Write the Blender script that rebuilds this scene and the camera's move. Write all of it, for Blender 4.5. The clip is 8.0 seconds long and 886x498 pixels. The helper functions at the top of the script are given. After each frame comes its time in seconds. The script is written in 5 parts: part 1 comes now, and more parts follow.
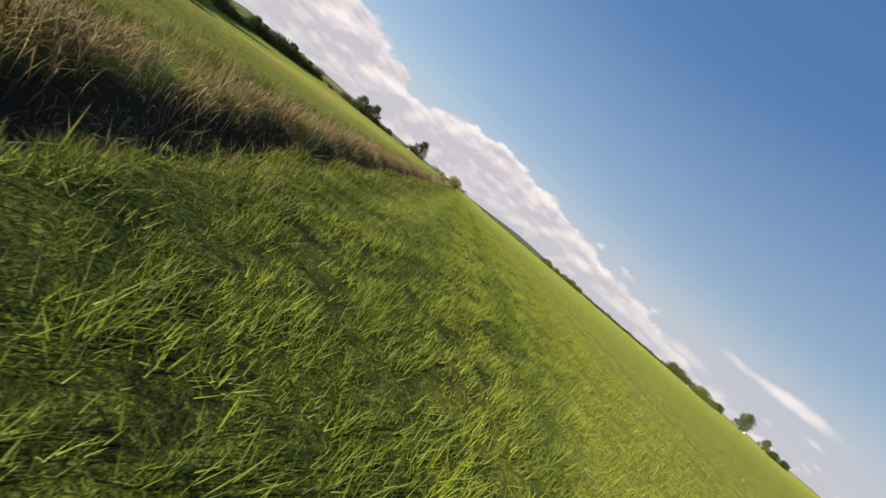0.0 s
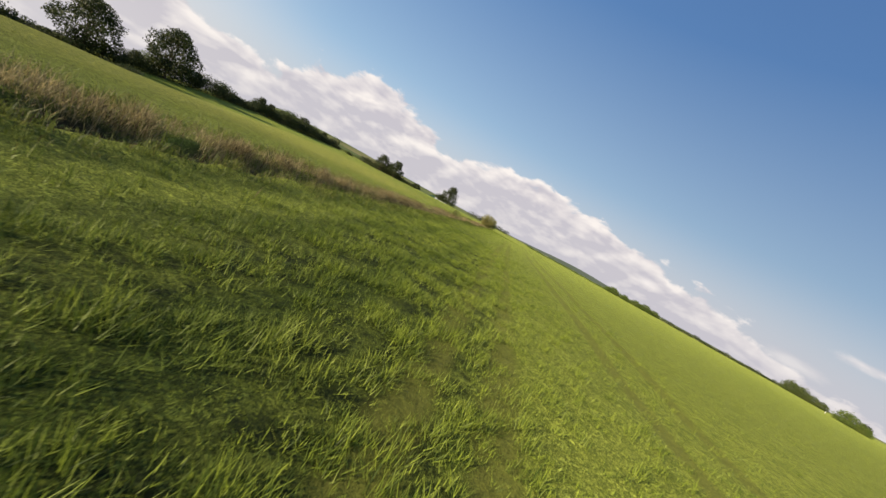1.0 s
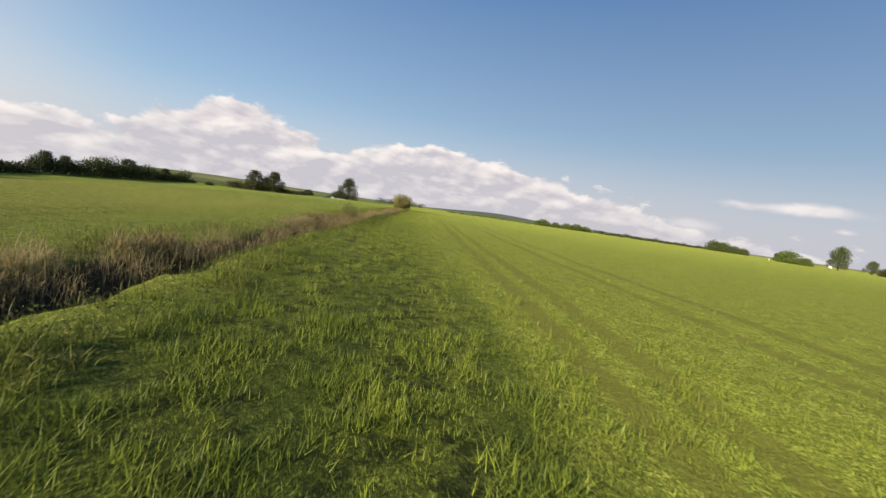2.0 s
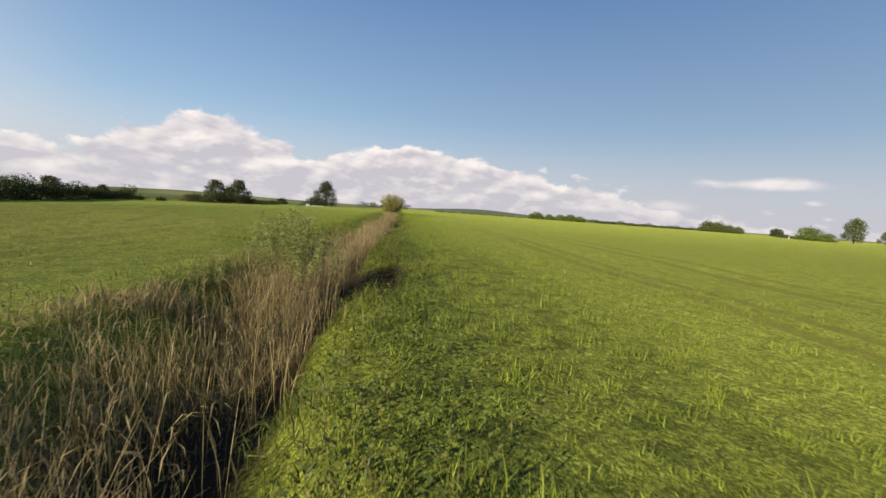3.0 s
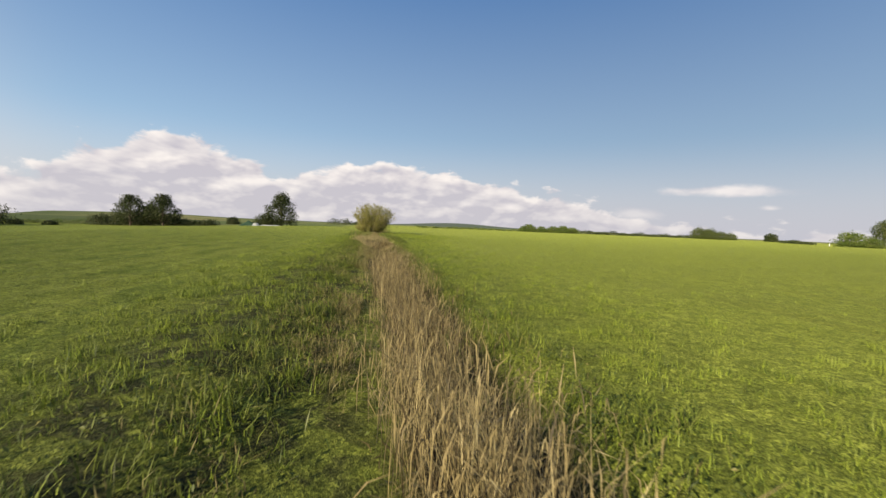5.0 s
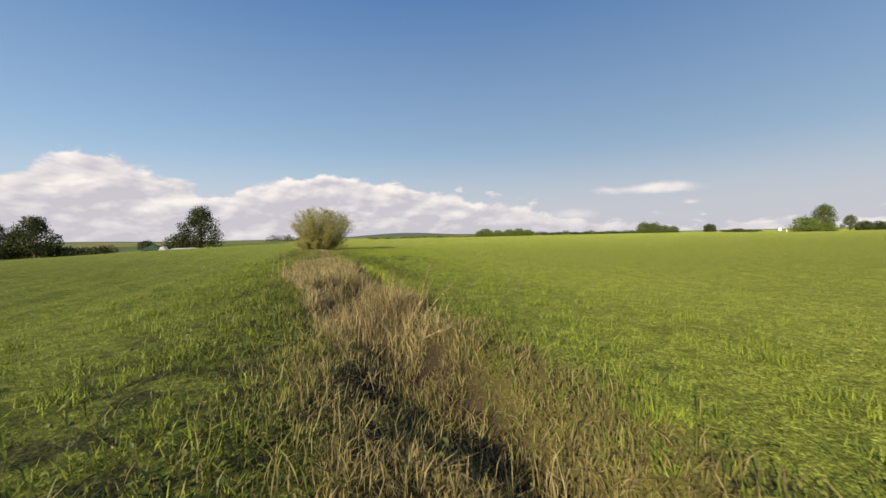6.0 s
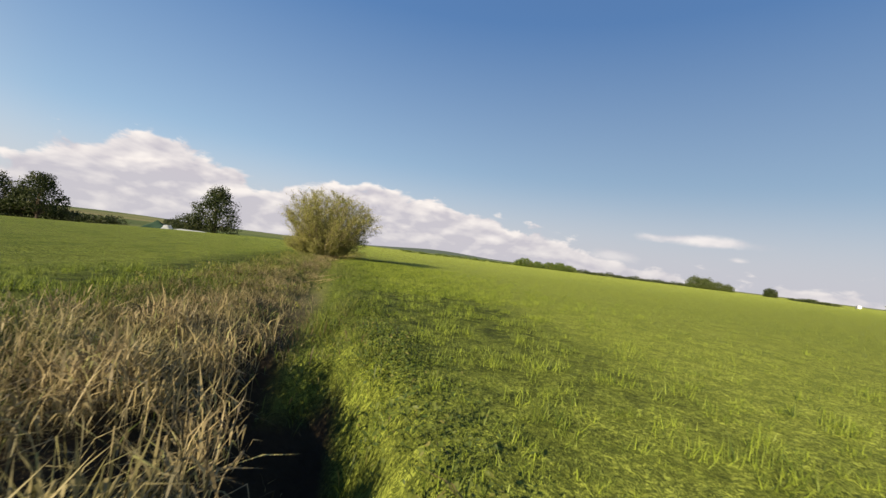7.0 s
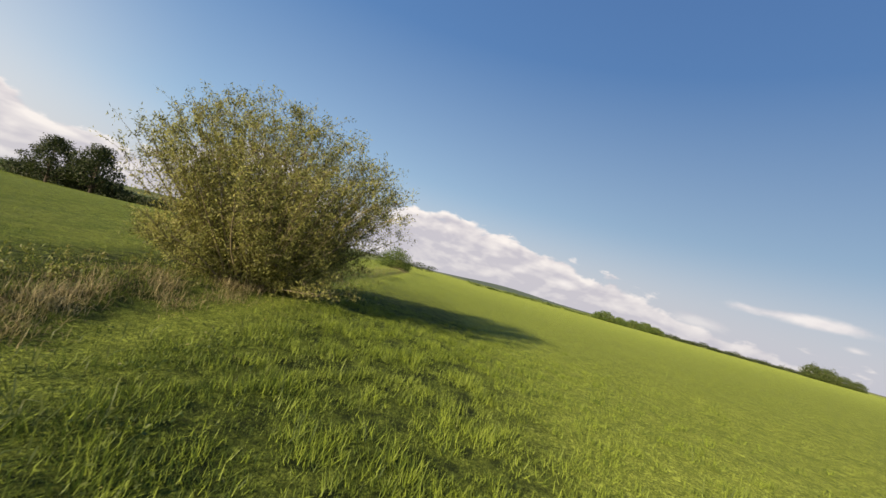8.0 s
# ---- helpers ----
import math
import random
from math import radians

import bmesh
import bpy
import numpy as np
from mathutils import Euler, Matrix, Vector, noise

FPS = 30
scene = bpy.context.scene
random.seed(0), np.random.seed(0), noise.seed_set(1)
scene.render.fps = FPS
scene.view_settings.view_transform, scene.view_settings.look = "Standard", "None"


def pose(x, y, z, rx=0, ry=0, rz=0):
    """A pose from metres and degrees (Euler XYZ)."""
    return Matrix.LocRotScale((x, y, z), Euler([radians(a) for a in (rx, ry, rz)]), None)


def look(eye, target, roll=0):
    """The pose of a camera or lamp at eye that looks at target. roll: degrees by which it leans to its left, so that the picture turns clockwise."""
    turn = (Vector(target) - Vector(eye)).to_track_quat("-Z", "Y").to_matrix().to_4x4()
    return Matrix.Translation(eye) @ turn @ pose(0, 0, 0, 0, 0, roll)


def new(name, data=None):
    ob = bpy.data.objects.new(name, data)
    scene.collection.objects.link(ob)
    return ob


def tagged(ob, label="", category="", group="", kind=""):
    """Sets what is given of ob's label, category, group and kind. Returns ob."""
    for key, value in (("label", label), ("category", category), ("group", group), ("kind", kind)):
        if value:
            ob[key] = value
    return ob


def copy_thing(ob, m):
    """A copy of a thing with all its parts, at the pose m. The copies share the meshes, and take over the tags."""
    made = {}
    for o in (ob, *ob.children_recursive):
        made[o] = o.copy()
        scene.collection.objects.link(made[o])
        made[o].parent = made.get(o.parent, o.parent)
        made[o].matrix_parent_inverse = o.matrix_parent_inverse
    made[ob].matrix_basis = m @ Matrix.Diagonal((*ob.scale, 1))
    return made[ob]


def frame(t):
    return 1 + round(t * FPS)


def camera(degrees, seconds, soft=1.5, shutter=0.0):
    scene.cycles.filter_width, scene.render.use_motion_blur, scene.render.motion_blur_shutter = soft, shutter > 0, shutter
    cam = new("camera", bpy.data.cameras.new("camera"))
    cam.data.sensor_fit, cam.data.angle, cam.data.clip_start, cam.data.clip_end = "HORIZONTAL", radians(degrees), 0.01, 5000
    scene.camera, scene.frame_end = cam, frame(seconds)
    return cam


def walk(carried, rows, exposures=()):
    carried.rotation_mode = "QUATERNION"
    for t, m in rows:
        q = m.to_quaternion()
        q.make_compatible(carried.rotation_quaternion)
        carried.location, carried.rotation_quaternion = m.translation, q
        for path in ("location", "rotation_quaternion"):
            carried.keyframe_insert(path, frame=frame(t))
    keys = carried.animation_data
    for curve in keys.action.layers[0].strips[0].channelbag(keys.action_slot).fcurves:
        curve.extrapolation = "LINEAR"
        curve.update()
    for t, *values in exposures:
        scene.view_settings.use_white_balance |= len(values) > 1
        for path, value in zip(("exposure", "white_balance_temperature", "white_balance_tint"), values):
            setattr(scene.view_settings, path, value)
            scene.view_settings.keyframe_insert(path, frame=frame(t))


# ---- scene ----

# ------------------------------------------------------------------ camera and flight
cam = camera(94.0, 8.0, soft=1.5, shutter=0.02)


def gimbal(x, y, z, yaw, pitch, roll):
    """Heading, tilt and roll about the line of sight, in degrees."""
    return pose(x, y, z, 90 + pitch, 0, yaw) @ pose(0, 0, 0, 0, 0, roll)


FLIGHT = [
    (0.0, 14.10, -69.19, 1.20, 0.22, -7.73, 40.41),
    (0.5, 16.29, -62.03, 1.43, 8.10, -6.72, 34.90),
    (1.0, 16.49, -50.33, 1.64, 10.10, -6.16, 28.93),
    (1.5, 15.05, -36.95, 1.78, 6.32, -4.91, 18.77),
    (1.7, 14.05, -31.59, 1.76, 3.32, -4.94, 13.82),
    (2.8, 8.43, -4.78, 1.43, -4.42, -6.50, 2.97),
    (3.0, 7.75, -0.75, 1.41, -2.72, -5.31, 4.14),
    (3.5, 6.72, 8.00, 1.42, -1.11, -2.04, 5.78),
    (4.0, 5.75, 16.26, 1.53, 1.09, -0.62, 9.78),
    (4.5, 4.95, 25.65, 1.51, -1.77, -2.98, 5.36),
    (4.7, 4.54, 29.76, 1.49, -3.08, -3.14, 4.61),
    (5.8, 2.27, 52.06, 1.31, -13.24, -3.01, -3.42),
    (6.0, 2.18, 55.36, 1.28, -13.00, -1.84, -1.24),
    (6.5, 2.42, 62.62, 1.22, -11.53, -1.29, 2.35),
    (7.0, 3.22, 71.23, 1.16, -8.42, 0.76, 7.12),
    (7.5, 3.91, 80.24, 1.32, -5.18, 1.87, 11.24),
    (8.0, 4.22, 89.57, 1.51, 1.96, 3.24, 15.55),
]
walk(cam, [(r[0], gimbal(*r[1:])) for r in FLIGHT], [(0.0, 0.92, 7150, 12), (8.0, 0.92, 7150, 12)])

# ------------------------------------------------------------------ world, sun, exposure
SUN_AZ, SUN_EL = radians(223.0), radians(20.5)      # clockwise from +y

world = bpy.data.worlds.new("sky")
scene.world = world
world.use_nodes = True


class Nodes:
    """Short hand for building a node tree."""

    def __init__(self, tree):
        self.tree = tree
        tree.nodes.clear()

    def add(self, kind, **props):
        n = self.tree.nodes.new(kind)
        for k, val in props.items():
            setattr(n, k, val)
        return n

    def link(self, a, b):
        self.tree.links.new(a, b)

    def put(self, socket, value):
        if isinstance(value, bpy.types.NodeSocket):
            self.link(value, socket)
        else:
            socket.default_value = value

    def math(self, op, a, b=0.0, c=0.0, clamp=False):
        n = self.add("ShaderNodeMath", operation=op, use_clamp=clamp)
        for s, val in zip(n.inputs, (a, b, c)):
            self.put(s, val)
        return n.outputs[0]

    def mix(self, fac, a, b, blend="MIX"):
        n = self.add("ShaderNodeMix", data_type="RGBA", blend_type=blend)
        self.put(n.inputs[0], fac)
        self.put(n.inputs[6], a)
        self.put(n.inputs[7], b)
        return n.outputs[2]

    def noise(self, vec, scale, detail=4.0, rough=0.55, dist=0.0):
        n = self.add("ShaderNodeTexNoise")
        if vec is not None:
            self.link(vec, n.inputs["Vector"])
        n.inputs["Scale"].default_value = scale
        n.inputs["Detail"].default_value = detail
        n.inputs["Roughness"].default_value = rough
        n.inputs["Distortion"].default_value = dist
        return n.outputs[0]

    def ramp(self, fac, stops, interp="LINEAR"):
        n = self.add("ShaderNodeValToRGB")
        n.color_ramp.interpolation = interp
        e = n.color_ramp.elements
        while len(e) < len(stops):
            e.new(0.5)
        for el, (p, c) in zip(e, stops):
            el.position = p
            el.color = c if len(c) == 4 else (*c, 1.0)
        self.put(n.inputs[0], fac)
        return n.outputs[0]

    def step(self, x, lo, hi):
        n = self.add("ShaderNodeMapRange", interpolation_type="SMOOTHSTEP")
        self.put(n.inputs[0], x)
        self.put(n.inputs[1], lo)
        self.put(n.inputs[2], hi)
        n.inputs[3].default_value, n.inputs[4].default_value = 0.0, 1.0
        return n.outputs[0]


def grey(v):
    return (v, v, v)


def build_sky():
    nt = Nodes(world.node_tree)
    sky = nt.add("ShaderNodeTexSky", sky_type="NISHITA", sun_disc=False, sun_elevation=SUN_EL, sun_rotation=-SUN_AZ,
                 altitude=20.0, air_density=1.0, dust_density=0.8, ozone_density=2.2)
    co = nt.add("ShaderNodeTexCoord").outputs["Generated"]
    sep = nt.add("ShaderNodeSeparateXYZ")
    nt.link(co, sep.inputs[0])
    az = nt.math("MULTIPLY", nt.math("ARCTAN2", sep.outputs[0], sep.outputs[1]), 57.2958)
    el = nt.math("MULTIPLY", nt.math("ARCSINE", sep.outputs[2]), 57.2958)
    def plane(da, de):
        c = nt.add("ShaderNodeCombineXYZ")
        nt.link(nt.math("MULTIPLY_ADD", az, 0.055, da), c.inputs[0])
        nt.link(nt.math("MULTIPLY_ADD", el, 0.12, de), c.inputs[1])
        return c.outputs[0]

    big = nt.noise(plane(0.0, 0.0), 1.5, 2.0, 0.5)
    fine = nt.noise(plane(0.0, 0.0), 4.2, 7.0, 0.56, 0.25)
    shifted = nt.noise(plane(-0.05, 0.07), 4.2, 5.0, 0.5, 0.25)
    # height of the cumulus bank's upper edge against the compass bearing
    top = nt.ramp(nt.math("MULTIPLY_ADD", az, 1 / 140.0, 0.5),
                  [(0.0, grey(1.0)), (0.11, grey(0.98)), (0.165, grey(0.52)), (0.225, grey(0.50)), (0.245, grey(0.74)), (0.285, grey(0.95)),
                   (0.335, grey(0.92)), (0.375, grey(0.66)), (0.395, grey(0.62)), (0.42, grey(0.80)), (0.49, grey(0.90)), (0.565, grey(0.75)), (0.62, grey(0.64)),
                   (0.655, grey(0.54)), (0.70, grey(0.34)), (0.76, grey(0.20)), (0.88, grey(0.15)), (1.0, grey(0.3))])
    topel = nt.math("MULTIPLY", top, 10.0)
    edge = nt.math("SUBTRACT", topel, el)
    wob = nt.math("ADD", nt.math("MULTIPLY", nt.math("SUBTRACT", fine, 0.5), 7.5), nt.math("MULTIPLY", nt.math("SUBTRACT", big, 0.5), 2.5))
    depth = nt.math("ADD", edge, wob)
    bank = nt.step(depth, 0.4, 1.5)
    haze = nt.step(el, 12.0, 0.0)
    bank = nt.math("MULTIPLY", bank, nt.ramp(nt.math("MULTIPLY", el, 0.1), [(0.0, grey(0.55)), (0.25, grey(0.78)), (0.6, grey(0.95)), (1.0, grey(0.95))]))

    def cloudlet(a0, e0, ra, re, gain):
        da = nt.math("DIVIDE", nt.math("SUBTRACT", az, a0), ra)
        de = nt.math("DIVIDE", nt.math("SUBTRACT", el, e0), re)
        r = nt.math("SQRT", nt.math("ADD", nt.math("MULTIPLY", da, da), nt.math("MULTIPLY", de, de)))
        r = nt.math("ADD", r, nt.math("MULTIPLY", nt.math("SUBTRACT", fine, 0.5), 2.2))
        return nt.math("MULTIPLY", nt.step(r, 1.15, 0.1), gain)

    small = None
    for spec in ((39.5, 5.35, 6.2, 0.75, 0.8), (15.0, 3.0, 1.5, 0.8, 0.85), (9.0, 3.2, 3.0, 0.6, 0.55), (44.0, 3.4, 1.4, 0.4, 0.6),
                 (30.5, 2.5, 3.2, 0.8, 0.4)):
        c = cloudlet(*spec)
        small = c if small is None else nt.math("MAXIMUM", small, c)
    # sunlit crowns, greyer undersides
    puff = nt.noise(plane(0.0, 0.0), 2.6, 3.0, 0.5, 0.3)
    puff2 = nt.noise(plane(0.06, -0.09), 2.6, 3.0, 0.5, 0.3)
    relief = nt.math("ADD", nt.math("MULTIPLY", nt.math("SUBTRACT", fine, shifted), 2.2), nt.math("MULTIPLY", nt.math("SUBTRACT", puff, puff2), 3.2))
    lit = nt.math("ADD", nt.math("ADD", nt.math("MULTIPLY", nt.step(depth, 4.5, 1.0), 0.45), relief), 0.12, clamp=True)
    col = nt.mix(lit, (3.75, 3.75, 4.40, 1), (6.3, 6.2, 6.3, 1))
    cover = nt.math("MAXIMUM", bank, small)
    col = nt.mix(nt.math("MULTIPLY", small, 0.7), col, (6.9, 6.8, 6.9, 1))
    clear = nt.add("ShaderNodeHueSaturation")
    clear.inputs["Saturation"].default_value = 1.18
    nt.link(sky.outputs[0], clear.inputs["Color"])
    depthless = nt.ramp(nt.math("MULTIPLY", el, 1 / 60.0), [(0.0, (3.2, 3.85, 4.75)), (0.2, (1.9, 2.9, 4.3)), (0.5, (0.60, 1.5, 3.5)), (1.0, (0.35, 0.95, 2.9))])
    blue = nt.mix(0.70, clear.outputs[0], depthless)
    wash = nt.mix(nt.math("MULTIPLY", haze, 0.8), blue, (3.6, 3.8, 4.6, 1))
    # bright thin cloud low on the sunward side
    veil = nt.math("MULTIPLY", nt.math("MULTIPLY", nt.step(az, -34.0, -60.0), nt.step(el, 28.0, 6.0)), 0.55)
    wash = nt.mix(veil, wash, (5.2, 5.3, 5.5, 1))
    out_col = nt.mix(cover, wash, col)
    bg = nt.add("ShaderNodeBackground")
    nt.link(out_col, bg.inputs[0])
    bg.inputs[1].default_value = 0.080
    out = nt.add("ShaderNodeOutputWorld")
    nt.link(bg.outputs[0], out.inputs[0])


build_sky()

sun = new("sun", bpy.data.lights.new("sun", "SUN"))
sun.data.energy, sun.data.angle, sun.data.color = 5.0, radians(0.53), (1.0, 0.88, 0.70)
SUN_DIR = Vector((math.sin(SUN_AZ) * math.cos(SUN_EL), math.cos(SUN_AZ) * math.cos(SUN_EL), math.sin(SUN_EL)))
sun.matrix_basis = look(SUN_DIR * 60, (0, 0, 0))

# ------------------------------------------------------------------ materials


SLOPE = 0.058      # the ditch line's drift in x for each metre of y


def material(name):
    m = bpy.data.materials.new(name)
    m.use_nodes = True
    nt = Nodes(m.node_tree)
    out = nt.add("ShaderNodeOutputMaterial")
    return m, nt, out


def principled(nt, color, rough, spec=0.3, normal=None, metallic=0.0):
    b = nt.add("ShaderNodeBsdfPrincipled")
    nt.put(b.inputs["Base Color"], color)
    nt.put(b.inputs["Roughness"], rough)
    nt.put(b.inputs["Specular IOR Level"], spec)
    nt.put(b.inputs["Metallic"], metallic)
    nt.put(b.inputs["Diffuse Roughness"], 0.6 if rough > 0.5 else 0.0)
    if normal is not None:
        nt.link(normal, b.inputs["Normal"])
    return b.outputs[0]


def bump(nt, height, strength, distance):
    n = nt.add("ShaderNodeBump")
    n.inputs["Strength"].default_value, n.inputs["Distance"].default_value = strength, distance
    nt.link(height, n.inputs["Height"])
    return n.outputs[0]


def windrows(nt, pos):
    """Dark rank grass left in long rows along the first stretch of the pasture: 1 on a row, 0 off it."""
    sep = nt.add("ShaderNodeSeparateXYZ")
    nt.link(pos, sep.inputs[0])
    s = nt.math("SUBTRACT", sep.outputs[0], nt.math("MULTIPLY", nt.math("SUBTRACT", 100.0, sep.outputs[1]), SLOPE))
    s = nt.math("ADD", s, nt.math("MULTIPLY_ADD", nt.noise(pos, 0.35, 3.0, 0.6), 1.2, -0.6))
    row = nt.step(nt.math("ABSOLUTE", nt.math("SUBTRACT", s, 4.5)), 0.62, 0.12)
    row = nt.math("MAXIMUM", row, nt.step(nt.math("ABSOLUTE", nt.math("SUBTRACT", s, 6.3)), 0.50, 0.10))
    # this row paints in the shade that lies on the grass beside the ditch
    row = nt.math("MAXIMUM", row, nt.math("MULTIPLY", nt.step(nt.math("ABSOLUTE", nt.math("SUBTRACT", s, 2.9)), 0.6, 0.10), 0.9))
    row = nt.math("MULTIPLY", row, nt.step(sep.outputs[1], -6.0, -22.0))
    # and a darker patch on the way to the willow
    patch = nt.math("MULTIPLY", nt.step(nt.math("ABSOLUTE", nt.math("SUBTRACT", s, 1.1)), 1.9, 0.5), nt.step(nt.math("ABSOLUTE", nt.math("SUBTRACT", sep.outputs[1], 83.5)), 8.0, 4.0))
    return nt.math("MAXIMUM", row, nt.math("MULTIPLY", patch, 0.8))


def blade_material(name, dark, light, warm, sheen=0.35, translucent=0.3, patch=0.25, rank=0.0):
    """Leaves, blades and stalks: a colour of its own for each piece, with slow patches over the ground."""
    m, nt, out = material(name)
    rnd = nt.add("ShaderNodeNewGeometry").outputs["Random Per Island"]
    pos = nt.add("ShaderNodeTexCoord").outputs["Object"]
    base = nt.ramp(rnd, [(0.16, dark), (0.55, light), (0.88, light), (1.0, warm)])
    slow = nt.noise(pos, patch, 3.0)
    base = nt.mix(nt.math("MULTIPLY", nt.step(slow, 0.42, 0.68), 0.32), base, (*warm, 1))
    if rank:
        clump = nt.noise(pos, 2.4, 4.0, 0.65, 0.5)
        base = nt.mix(nt.math("MULTIPLY", nt.step(clump, 0.50, 0.62), rank), base, tuple(v * 0.9 for v in dark) + (1,))
        base = nt.mix(nt.math("MULTIPLY", windrows(nt, pos), 0.42), base, tuple(v * 1.2 for v in dark) + (1,))
    surf = principled(nt, base, 0.55, sheen)
    tr = nt.add("ShaderNodeBsdfTranslucent")
    nt.link(base, tr.inputs[0])
    mx = nt.add("ShaderNodeMixShader")
    mx.inputs[0].default_value = translucent
    nt.link(surf, mx.inputs[1])
    nt.link(tr.outputs[0], mx.inputs[2])
    nt.link(mx.outputs[0], out.inputs[0])
    return m


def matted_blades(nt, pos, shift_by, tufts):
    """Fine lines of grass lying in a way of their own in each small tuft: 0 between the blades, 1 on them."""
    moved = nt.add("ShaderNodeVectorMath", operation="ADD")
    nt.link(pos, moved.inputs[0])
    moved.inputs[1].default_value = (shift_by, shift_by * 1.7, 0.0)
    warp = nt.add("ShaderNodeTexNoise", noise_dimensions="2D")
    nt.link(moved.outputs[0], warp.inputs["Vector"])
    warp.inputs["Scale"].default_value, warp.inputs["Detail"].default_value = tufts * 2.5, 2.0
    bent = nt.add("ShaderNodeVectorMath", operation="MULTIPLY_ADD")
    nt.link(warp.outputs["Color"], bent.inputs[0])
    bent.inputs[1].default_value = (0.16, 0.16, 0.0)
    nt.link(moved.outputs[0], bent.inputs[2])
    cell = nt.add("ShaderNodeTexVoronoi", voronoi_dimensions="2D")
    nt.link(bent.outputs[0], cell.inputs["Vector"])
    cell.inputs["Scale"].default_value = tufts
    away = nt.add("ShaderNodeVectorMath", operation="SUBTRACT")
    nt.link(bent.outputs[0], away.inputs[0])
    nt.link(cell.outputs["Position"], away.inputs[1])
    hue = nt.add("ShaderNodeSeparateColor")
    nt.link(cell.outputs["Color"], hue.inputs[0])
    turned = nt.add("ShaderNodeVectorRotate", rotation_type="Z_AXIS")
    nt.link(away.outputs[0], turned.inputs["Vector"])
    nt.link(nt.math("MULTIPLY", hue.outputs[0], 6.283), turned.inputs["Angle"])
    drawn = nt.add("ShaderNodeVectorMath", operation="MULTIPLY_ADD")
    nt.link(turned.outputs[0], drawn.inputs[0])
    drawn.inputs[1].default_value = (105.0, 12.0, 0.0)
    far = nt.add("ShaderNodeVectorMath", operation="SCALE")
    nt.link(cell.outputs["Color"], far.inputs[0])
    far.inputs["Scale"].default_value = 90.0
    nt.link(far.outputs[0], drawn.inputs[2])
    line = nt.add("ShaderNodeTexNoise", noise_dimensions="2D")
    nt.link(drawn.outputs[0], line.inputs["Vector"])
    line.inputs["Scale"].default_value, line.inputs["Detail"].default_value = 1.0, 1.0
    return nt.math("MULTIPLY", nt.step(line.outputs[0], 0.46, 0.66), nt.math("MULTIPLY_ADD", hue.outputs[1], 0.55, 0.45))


def ground_material():
    m, nt, out = material("pasture_turf")
    pos = nt.add("ShaderNodeTexCoord").outputs["Object"]
    sep = nt.add("ShaderNodeSeparateXYZ")
    nt.link(pos, sep.inputs[0])
    # distance across the ditch line
    s = nt.math("SUBTRACT", sep.outputs[0], nt.math("MULTIPLY", nt.math("SUBTRACT", 100.0, sep.outputs[1]), SLOPE))
    along = nt.add("ShaderNodeCombineXYZ")
    nt.link(s, along.inputs[0])
    nt.link(nt.math("MULTIPLY", sep.outputs[1], 0.05), along.inputs[1])
    swath = nt.noise(along.outputs[0], 0.55, 2.0)
    patch = nt.noise(pos, 0.045, 4.0, 0.6)
    tuft = nt.noise(pos, 2.2, 5.0, 0.65)
    grain = nt.noise(pos, 26.0, 4.0, 0.7)
    c = nt.mix(patch, (0.148, 0.185, 0.028, 1), (0.184, 0.215, 0.038, 1))
    c = nt.mix(nt.math("MULTIPLY", nt.step(swath, 0.45, 0.7), 0.35), c, (0.184, 0.217, 0.037, 1))
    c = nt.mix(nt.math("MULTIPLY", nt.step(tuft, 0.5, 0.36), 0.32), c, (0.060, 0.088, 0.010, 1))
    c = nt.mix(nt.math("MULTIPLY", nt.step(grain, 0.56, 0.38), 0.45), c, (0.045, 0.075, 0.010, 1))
    # lighter, yellower grass on the slope beyond the first stretch of the ditch
    dry = nt.math("MULTIPLY", nt.step(s, -3.0, -9.0), nt.step(sep.outputs[1], 45.0, 5.0))
    c = nt.mix(nt.math("MULTIPLY", dry, 0.6), c, (0.240, 0.245, 0.052, 1))
    # cut rows in the field across the ditch
    lane = nt.add("ShaderNodeCombineXYZ")
    nt.link(s, lane.inputs[0])
    nt.link(nt.math("MULTIPLY", sep.outputs[1], 0.28), lane.inputs[1])
    rows = nt.noise(lane.outputs[0], 1.15, 4.0, 0.6, 0.3)
    c = nt.mix(nt.math("MULTIPLY", nt.math("MULTIPLY", nt.step(rows, 0.52, 0.38), nt.step(s, -1.8, -3.5)), nt.math("MULTIPLY_ADD", nt.step(sep.outputs[1], 0.0, 30.0), 0.36, 0.04)), c, (0.060, 0.100, 0.010, 1))
    # thatch and soil between the long, lush blades, darkened further with painted-in shade
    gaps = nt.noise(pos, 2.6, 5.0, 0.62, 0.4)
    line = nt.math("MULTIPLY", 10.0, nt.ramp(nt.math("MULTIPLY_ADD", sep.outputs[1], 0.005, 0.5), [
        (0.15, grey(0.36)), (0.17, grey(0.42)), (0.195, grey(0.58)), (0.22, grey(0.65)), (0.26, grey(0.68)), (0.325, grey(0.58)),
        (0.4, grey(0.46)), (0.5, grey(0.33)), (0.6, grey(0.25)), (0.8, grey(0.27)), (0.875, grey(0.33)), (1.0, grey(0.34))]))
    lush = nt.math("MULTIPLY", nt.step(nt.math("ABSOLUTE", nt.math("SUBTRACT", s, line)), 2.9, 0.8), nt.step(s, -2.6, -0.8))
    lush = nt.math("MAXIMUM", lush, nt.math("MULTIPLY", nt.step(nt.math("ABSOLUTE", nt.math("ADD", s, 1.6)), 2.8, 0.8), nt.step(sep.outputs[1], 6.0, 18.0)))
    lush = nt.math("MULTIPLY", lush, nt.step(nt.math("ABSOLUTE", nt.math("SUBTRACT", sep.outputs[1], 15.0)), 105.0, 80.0))
